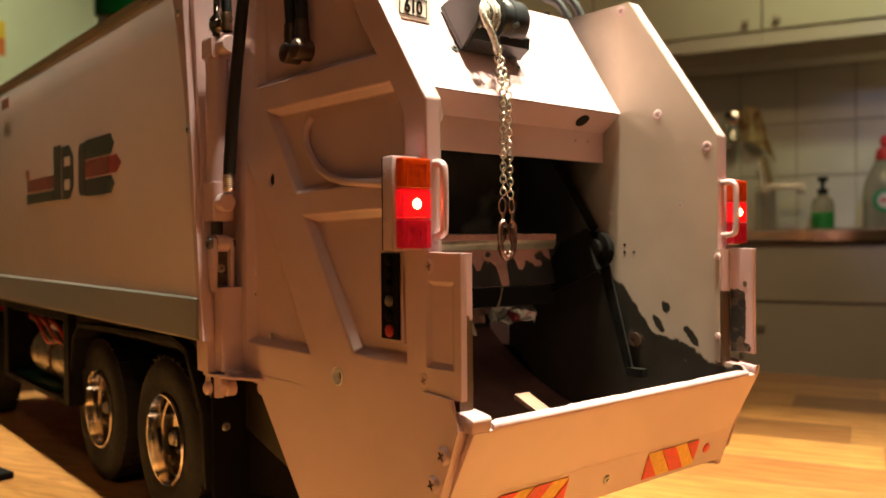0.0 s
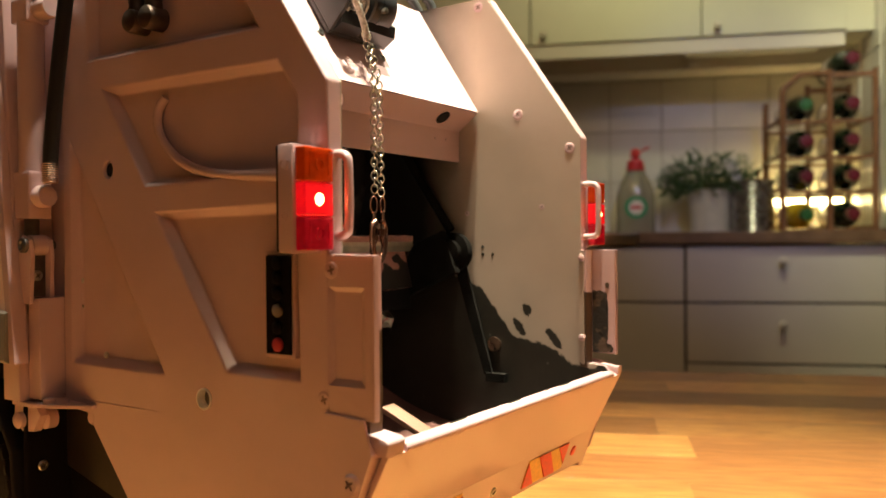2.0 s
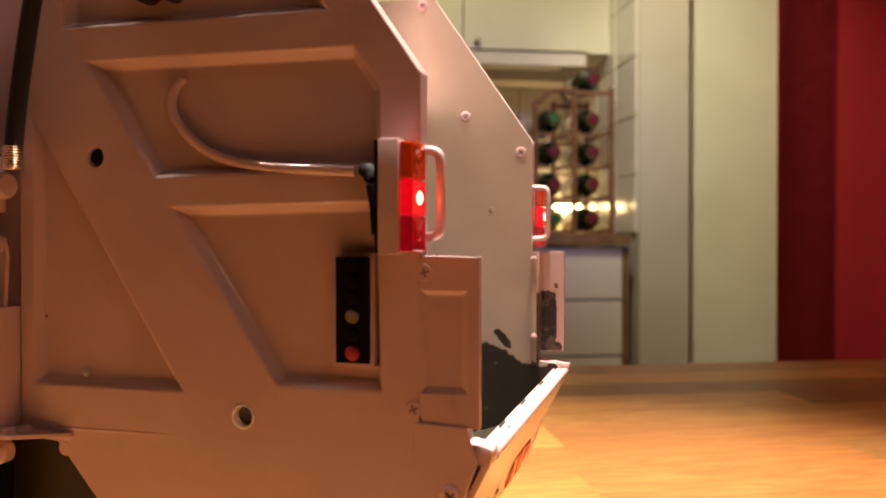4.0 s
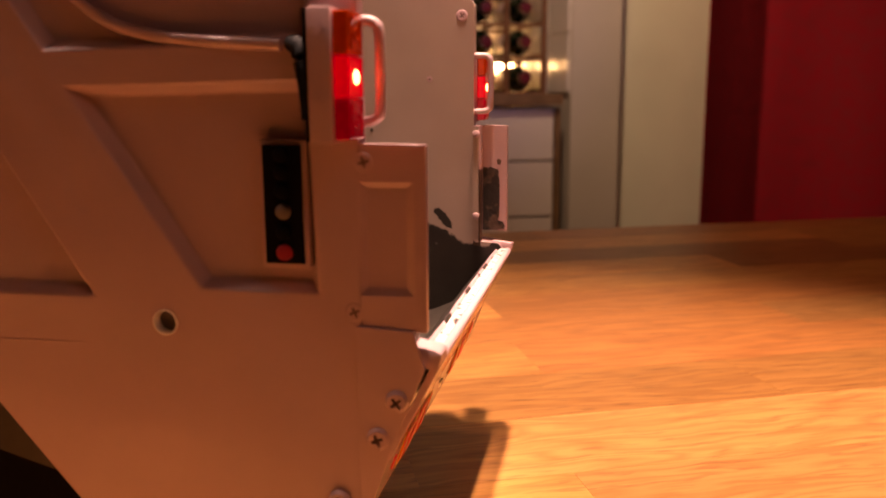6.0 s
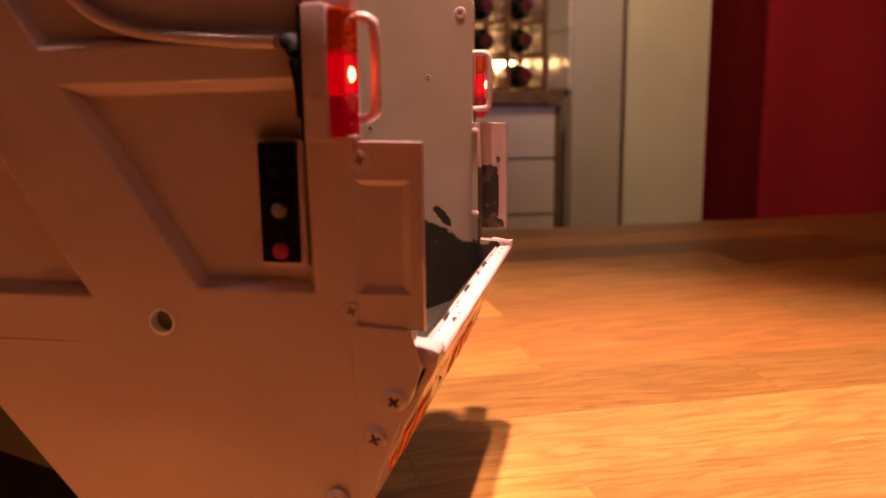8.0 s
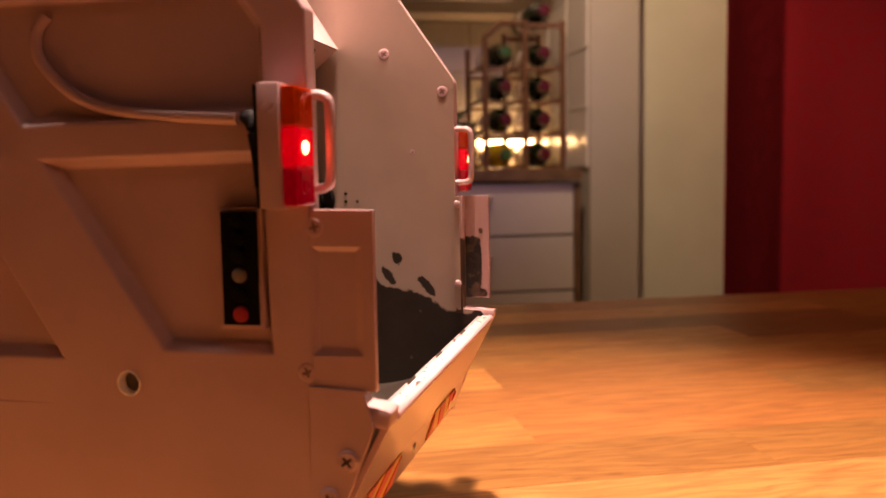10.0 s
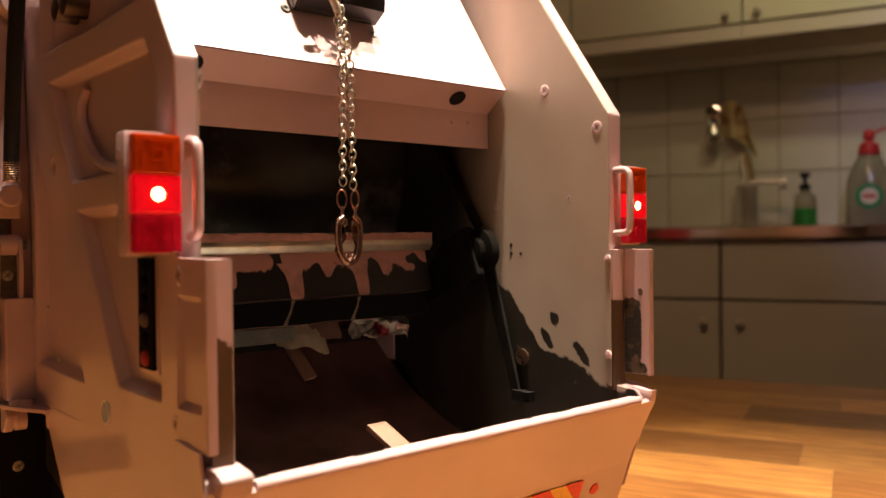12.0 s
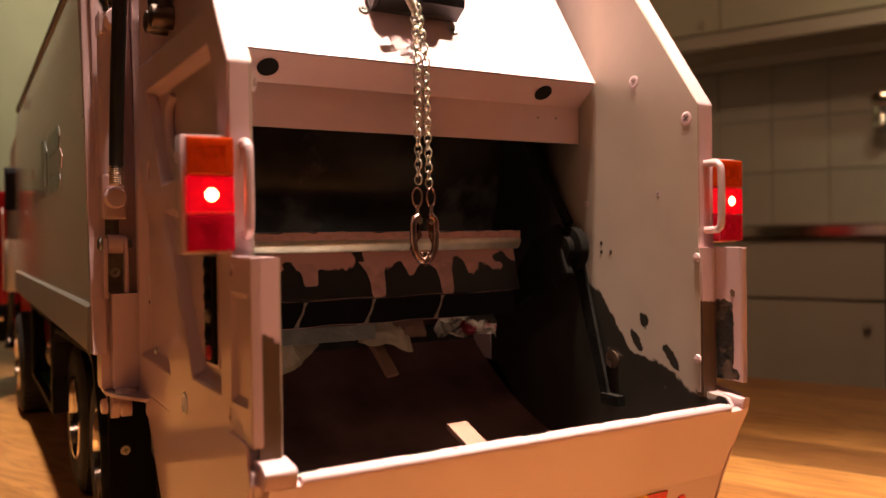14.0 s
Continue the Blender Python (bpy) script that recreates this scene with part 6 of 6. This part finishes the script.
for u in (-1.31, -0.27, 0.25):
    part("bracket", boxes((u - 0.012, u + 0.012, 2.8400, 2.8595, 0.7150, 0.7590)), low_front, us, bevel=0.001)
hd = part("under_light", boxes((0.2200, 0.6200, 2.7600, 2.8300, 0.7380, 0.7592)), white_plastic, bevel=0.002)
hd.matrix_world = KROT
tagged(hd, "white strip light housing under the wall cabinet, switched off", "light fitting")

# ---- things on the worktop ----
WT = 0.1640


def faucet(u, v):
    f = thing("kitchen_tap", "chromed kitchen mixer tap with a side lever", "tap", KROT @ Matrix.Translation((u, v, WT)))
    part("body", turned([(0.038, 0), (0.038, 0.006), (0.0340, 0.010), (0.0335, 0.122), (0.0350, 0.124), (0.0340, 0.132), (0, 0.134)], (0, 0, 0), (0, 0, 1), 28), sink_steel, f, smooth=40)
    part("spout", boxes((-0.020, 0.118, -0.018, 0.012, 0.1342, 0.1450), (0.096, 0.118, -0.016, 0.010, 0.1160, 0.1340)), sink_steel, f, bevel=0.003)
    part("lever", sweep(bmesh.new(), [(-0.004, 0, 0.144), (-0.010, 0.004, 0.180), (-0.018, 0.010, 0.215)], 0.0070, 10), sink_steel, f, smooth=60)
    return f


faucet(-0.2820, 2.860)
sp = thing("hanging_cloth", "pale checked dishcloth draped over a chromed hook on the tiles", "dishcloth", KROT @ Matrix.Translation((-0.3900, 2.993, 0.4900)))
part("hook", turned([(0.030, 0), (0.030, 0.010), (0.016, 0.018), (0.016, 0.055), (0.026, 0.066), (0.029, 0.080), (0.024, 0.094), (0, 0.100)], (0, 0, 0.052), (0, -1, 0), 24), chrome, sp, smooth=50)
part("hook_body", turned([(0.014, 0), (0.024, 0.010), (0.026, 0.040), (0.022, 0.066), (0.028, 0.076), (0.030, 0.094), (0.022, 0.108), (0, 0.112)], (0, -0.070, 0.064), (0, 0, -1), 24), chrome, sp, smooth=50)
cl = thick(sheet(lambda a, b: (0.012 + 0.072 * a + 0.030 * b * a + 0.020 * b, -0.060 + 0.016 * math.sin(a * 9 + 2 * b) * (0.3 + b), 0.072 + 0.020 * math.sin(math.pi * a) - (0.100 + 0.075 * a) * b), 18, 14), 0.004)
part("cloth", cl, mat("checked_cloth", (0.50, 0.38, 0.22), 0.85, vary=0.15, scale=60, bump=0.2, second=(0.26, 0.14, 0.07), amount=0.56), sp, "pale brown-checked cloth", smooth=60)
tail = thick(sheet(lambda a, b: (0.082 + 0.026 * a + 0.018 * b, -0.050 + 0.010 * math.sin(a * 5), -0.080 - 0.090 * b), 6, 8), 0.003)
part("cloth_tail", tail, paper, sp, smooth=60)

soap = thing("soap_dispenser", "clear pump bottle half full of green soap", "soap bottle", KROT @ Matrix.Translation((-0.1130, 2.85, WT)))
part("bottle", turned([(0, 0), (0.031, 0), (0.033, 0.004), (0.033, 0.055), (0, 0.055)], (0, 0, 0), (0, 0, 1), 24), soap_green, soap, "green soap", smooth=40)
part("shoulder", turned([(0.0328, 0.0552), (0.0325, 0.085), (0.024, 0.100), (0.013, 0.106), (0.013, 0.112), (0, 0.112)], (0, 0, 0), (0, 0, 1), 24), clear_plastic, soap, smooth=40)
part("pump", turned([(0.016, 0.1122), (0.016, 0.128), (0.006, 0.130), (0.006, 0.150), (0.015, 0.152), (0.015, 0.164), (0, 0.166)], (0, 0, 0), (0, 0, 1), 20), black_plastic, soap, "black pump head", smooth=40)
part("nozzle", boxes((-0.006, 0.006, -0.042, -0.012, 0.153, 0.163)), black_plastic, soap, bevel=0.002)

dish = thing("dish_soap_bottle", "pale dish soap bottle with red cap and round green label", "soap bottle", KROT @ Matrix.Translation((0.0620, 2.85, WT)))
def flat_turned(profile, seg=32):
    """A turned flask, wider than it is deep."""
    bm = turned(profile, (0, 0, 0), (0, 0, 1), seg)
    bmesh.ops.scale(bm, vec=(1.35, 0.9, 1.0), verts=bm.verts[:])
    return bm


part("bottle", flat_turned([(0, 0), (0.043, 0), (0.047, 0.006), (0.047, 0.110), (0.043, 0.145), (0.032, 0.180), (0.022, 0.205), (0.021, 0.211), (0, 0.211)]), clear_plastic, dish, smooth=40)
part("label", turned([(0.037, 0.0), (0.037, 0.0015), (0, 0.0015)], (0.0, -0.0424, 0.086), (0, -1, 0), 28), label_green, dish, "round green paper label")
part("label_patch", turned([(0.024, 0.0), (0.024, 0.0012), (0, 0.0012)], (0.0, -0.0440, 0.086), (0, -1, 0), 24), label_white, dish)
part("label_bar", boxes((-0.017, 0.017, -0.0462, -0.0453, 0.081, 0.091)), cap_red, dish)
part("cap", turned([(0.030, 0.2112), (0.031, 0.2140), (0.026, 0.2420), (0.014, 0.2480), (0.014, 0.2500), (0, 0.2500)], (0, 0, 0), (0, 0, 1), 24), cap_red, dish, "red cap", smooth=40)
part("cap_ball", turned([(0.008, 0.2502), (0.0155, 0.2560), (0.0175, 0.2660), (0.0150, 0.2780), (0.0070, 0.2850), (0, 0.2860)], (0, 0, 0), (0, 0, 1), 24), cap_red, dish, smooth=60)
part("nozzle", sweep(bmesh.new(), [(0.012, 0, 0.272), (0.030, -0.002, 0.282), (0.046, -0.002, 0.287)], 0.0038, 10), cap_red, dish, smooth=60)

plant = thing("potted_herb", "bushy green herb in a pale ridged pot on the worktop", "potted plant", KROT @ Matrix.Translation((0.2980, 2.85, WT)))
part("pot", turned([(0, 0), (0.060, 0), (0.064, 0.004), (0.072, 0.130), (0.074, 0.140), (0.066, 0.140), (0.064, 0.128), (0, 0.126)], (0, 0, 0), (0, 0, 1), 28), pot_mat, plant, smooth=35)
random.seed(5)
bm = bmesh.new()
stems = bmesh.new()
for k in range(900):
    a, rr = random.uniform(0, 2 * math.pi), 0.130 * math.sqrt(random.random())
    z = 0.130 + random.uniform(0.0, 0.135) * (1 - (rr / 0.17) ** 2) + random.uniform(-0.01, 0.01)
    c = Vector((rr * math.cos(a) * 1.15, rr * math.sin(a) * 0.8, z))
    L, W = random.uniform(0.022, 0.050), random.uniform(0.0025, 0.0055)
    m = Matrix.Translation(c) @ pose(0, 0, 0, random.uniform(-60, 60), random.uniform(-60, 60), math.degrees(a) + random.uniform(-50, 50))
    vs = [bm.verts.new(m @ Vector(q)) for q in ((0, 0, 0), (L * 0.4, W, 0.002), (L, 0, -0.004), (L * 0.4, -W, 0.002))]
    bm.faces.new(vs)
    if k % 14 == 0:
        sweep(stems, [(c.x * 0.3, c.y * 0.3, 0.126), (c.x * 0.7, c.y * 0.7, 0.126 + (z - 0.126) * 0.6), tuple(c)], 0.0012, 4)
part("leaves", bm, leaf_mat, plant, "many small green leaves")
part("stems", stems, leaf_mat, plant)

can = thing("utensil_canister", "ribbed steel canister with a pale spatula on the worktop", "canister", KROT @ Matrix.Translation((0.4230, 2.80, WT)))
bm = bmesh.new()
prof2 = [(0, 0), (0.066, 0)]
for k in range(14):
    prof2 += [(0.068, 0.004 + k * 0.0112), (0.0655, 0.009 + k * 0.0112)]
prof2 += [(0.068, 0.164), (0.062, 0.164), (0.060, 0.010), (0, 0.010)]
part("can", lathe(bm, prof2, 32), can_steel, can, smooth=30)
part("spatula", prism(bmesh.new(), [(-0.012, 0.0), (0.012, 0.0), (0.020, 0.130), (-0.016, 0.130)], "y", -0.002, 0.002), white_plastic, can, "pale plastic spatula", bevel=0.001)
can.children[-1].matrix_basis = pose(-0.025, -0.01, 0.118, 0, -22, 0)
part("handle", sweep(bmesh.new(), [(0.02, 0.01, 0.02), (0.024, 0.012, 0.20)], 0.004, 8), rack_wood, can)

# ---- wine rack ----
rack = thing("wine_rack", "dark wooden wine rack with bottles lying in rows on the worktop", "wine rack", KROT)
RU = (0.4680, 0.5960, 0.7180)
RV = (2.5600, 2.8200)
LEV = (0.2050, 0.3150, 0.4150, 0.5200, 0.6150)
for u in RU:
    for v in RV:
        top = 0.628 if u != RU[0] else 0.575
        part("post", sweep(bmesh.new(), [(u, v, WT), (u, v, top)], 0.0090, 8), rack_wood, rack)
for z in LEV:
    for v in RV:
        if z > 0.6:
            part("rail", boxes((RU[1], RU[2], v - 0.006, v + 0.006, z - 0.010, z + 0.004)), rack_wood, rack)
            continue
        part("rail", boxes((RU[0], RU[2], v - 0.006, v + 0.006, z - 0.050 + 0.006, z - 0.036)), rack_wood, rack)
    for u in RU:
        if z < 0.6:
            part("side_rail", boxes((u - 0.005, u + 0.005, RV[0], RV[1], z - 0.034, z - 0.024)), rack_wood, rack)
part("slant_rail", sweep(bmesh.new(), [(RU[0], RV[0], 0.575), (RU[0] + 0.05, RV[0], 0.618)], 0.009, 8), rack_wood, rack)
part("slant_rail", sweep(bmesh.new(), [(RU[0] + 0.05, RV[0], 0.618), (RU[1], RV[0], 0.618)], 0.009, 8), rack_wood, rack)


def wine_bottle(u, z, cap, glass=bottle_dark, label="dark wine bottle lying in the rack"):
    b = thing("wine_bottle", label, "wine bottle", KROT @ Matrix.Translation((u, 2.8100, z)), "bottles in the wine rack")
    part("glass", turned([(0, 0), (0.036, 0), (0.0395, 0.005), (0.0395, 0.175), (0.034, 0.198), (0.0165, 0.222), (0.0150, 0.235)], (0, 0, 0), (0, -1, 0), 28), glass, b, smooth=40)
    part("capsule", turned([(0.0165, 0.2240), (0.0168, 0.2260), (0.0165, 0.2520), (0.0175, 0.2530), (0.0175, 0.2610), (0, 0.2620)], (0, 0, 0), (0, -1, 0), 20), cap, b, "foil capsule over the cork", smooth=40)
    part("paper_label", turned([(0.0398, 0.050), (0.0399, 0.052), (0.0399, 0.130), (0.0398, 0.132)], (0, 0, 0), (0, -1, 0), 28), label_white, b, smooth=40)


UB = (0.5320, 0.6570)
for k, z in enumerate((0.2130, 0.3230, 0.4250, 0.5300)):
    wine_bottle(UB[0], z, (foil_green, foil_red, foil_red, foil_green)[k], bottle_yellow if k == 0 else bottle_dark, "golden white-wine bottle lying in the rack" if k == 0 else "dark wine bottle lying in the rack")
    wine_bottle(UB[1], z, (foil_red, foil_red, foil_red, foil_red)[k], bottle_dark)
wine_bottle(UB[1], 0.6585, foil_red)

# small strip lamp behind the rack
strip = part("strip_lamp", boxes((0.480, 0.735, 2.9500, 2.9700, 0.2550, 0.2750)), mat("lamp_housing", (0.6, 0.5, 0.4), 0.5), bevel=0.002)
strip.matrix_world = KROT
tagged(strip, "slim warm strip lamp glowing behind the wine rack", "lamp")
tube_mat = bpy.data.materials.new("glowing_tube")
tube_mat.use_nodes = True
tube_mat.node_tree.nodes["Principled BSDF"].inputs["Emission Color"].default_value = (1.0, 0.66, 0.28, 1)
tube_mat.node_tree.nodes["Principled BSDF"].inputs["Emission Strength"].default_value = 40.0
part("tube", sweep(bmesh.new(), [(0.485, 2.940, 0.265), (0.730, 2.940, 0.265)], 0.009, 10), tube_mat, strip, "glowing warm tube", smooth=60)

# ---- curtain ----


def fold(x):
    """Depth of a soft uneven pleat: it falls back quickly and comes forward slowly."""
    p = (x / 0.85) % 1.0
    k = p / 0.35 if p < 0.35 else 1 - (p - 0.35) / 0.65
    return 0.8 * k + 0.2 * k * k * (3 - 2 * k)


def curtain(u0, u1, v, label):
    bm = sheet(lambda a, b: (u0 + a * (u1 - u0), v + 0.195 * (0.90 + 0.10 * b) * fold(a * (u1 - u0) + 0.012 * math.sin(3 * b)) + 0.010 * math.sin(19 * a + b), -0.68 + 2.25 * (1 - b)), 160, 10)
    c = part("curtain", thick(bm, 0.002), curtain_mat, None, smooth=60)
    c.matrix_world = KROT
    return tagged(c, label, "curtain", "red curtains")


curtain(1.1020, 2.3500, 2.235, "deep red cloth curtain hanging in soft folds")
rod = part("curtain_rod", sweep(bmesh.new(), [(1.00, 2.320, 1.590), (2.37, 2.320, 1.590)], 0.012, 10), dark_steel)
rod.matrix_world = KROT
tagged(rod, "dark metal curtain rod above the red curtain", "curtain rod")

# ---- far wall beyond the cab ----
ps = thing("wall_poster", "small yellow and orange paper note on the pale wall", "poster", KROT)
part("paper", boxes((-2.9995, -2.9975, 1.92, 2.122, 0.875, 1.010)), mat("orange_print", (0.60, 0.16, 0.04), 0.6), ps)
part("band", boxes((-2.9974, -2.9960, 1.92, 2.122, 0.945, 1.010)), mat("yellow_print", (0.75, 0.50, 0.06), 0.6), ps)

# ---- low sideboard with a green jar, beyond the truck ----
sb = thing("sideboard", "pale painted sideboard beyond the truck", "sideboard", KROT)
part("carcass", boxes((-1.485, -0.935, 1.215, 1.56, FLOOR + 0.08, 0.575)), cab_front, sb, bevel=0.003)
for k in (0, 1):
    part("door", boxes((-1.480 + k * 0.2735, -1.480 + k * 0.2735 + 0.2665, 1.195, 1.2145, FLOOR + 0.085, 0.567)), cab_front, sb, bevel=0.002)
for u in (-1.475, -0.975):
    for v in (1.225, 1.53):
        part("foot", boxes((u, u + 0.03, v - 0.0, v + 0.025, FLOOR, FLOOR + 0.0795)), rack_wood, sb)
jar = thing("glass_jar", "dark green glass jar with a silver foot on the sideboard", "jar", KROT @ Matrix.Translation((-1.415, 1.285, 0.5755)))
part("glass", turned([(0, 0.046), (0.060, 0.046), (0.064, 0.052), (0.066, 0.200), (0.050, 0.235), (0.050, 0.250), (0, 0.250)], (0, 0, 0), (0, 0, 1), 32), mat("green_glass", (0.01, 0.16, 0.03), 0.12, vary=0.4, scale=12), jar, smooth=40)
part("foot_ring", turned([(0, 0), (0.058, 0), (0.060, 0.004), (0.060, 0.014), (0.050, 0.018), (0.050, 0.026), (0.060, 0.030), (0.060, 0.042), (0.056, 0.0455), (0, 0.0455)], (0, 0, 0), (0, 0, 1), 32), chrome, jar, "silver foot", smooth=40)

# ---- table staves ----
random.seed(11)
SW = 0.0601
JOINTS = {9: (-0.95, -0.42, 0.11, 0.62), 10: (-1.0, -0.52, 0.0, 0.46), 11: (-0.78, -0.30, 0.207, 0.70), 13: (-0.9, -0.45, -0.009, 0.50), 14: (-0.7, -0.24, 0.27, 0.74)}
TONES = {(10, 3): stave_red, (9, 2): stave_wood, (8, 2): stave_pale, (8, 3): stave_pale, (8, 1): stave_pale, (14, 3): stave_red}
for row in range(18):
    v = TV0 + row * SW
    cuts = list(JOINTS.get(row, ()))
    if not cuts:
        u = TU0 + random.uniform(0.15, 0.5)
        while u < TU1 - 0.12:
            cuts.append(u)
            u += random.uniform(0.30, 0.56)
    ends = [TU0] + cuts + [TU1]
    for k, (a, c) in enumerate(zip(ends, ends[1:])):
        tone = TONES.get((row, k)) or random.choice((stave_wood, stave_wood, stave_pale, stave_pale, stave_red))
        bm = boxes((0, c - a - 0.00008, 0, SW - 0.00008, -0.004, 0))
        bmesh.ops.bevel(bm, geom=[e for e in bm.edges if all(q.co.z > -0.001 for q in e.verts)], offset=0.00008, segments=1, affect="EDGES")
        ob = part("stave", bm, tone, table)
        ob.matrix_basis = Matrix.Translation((a, v, 0))
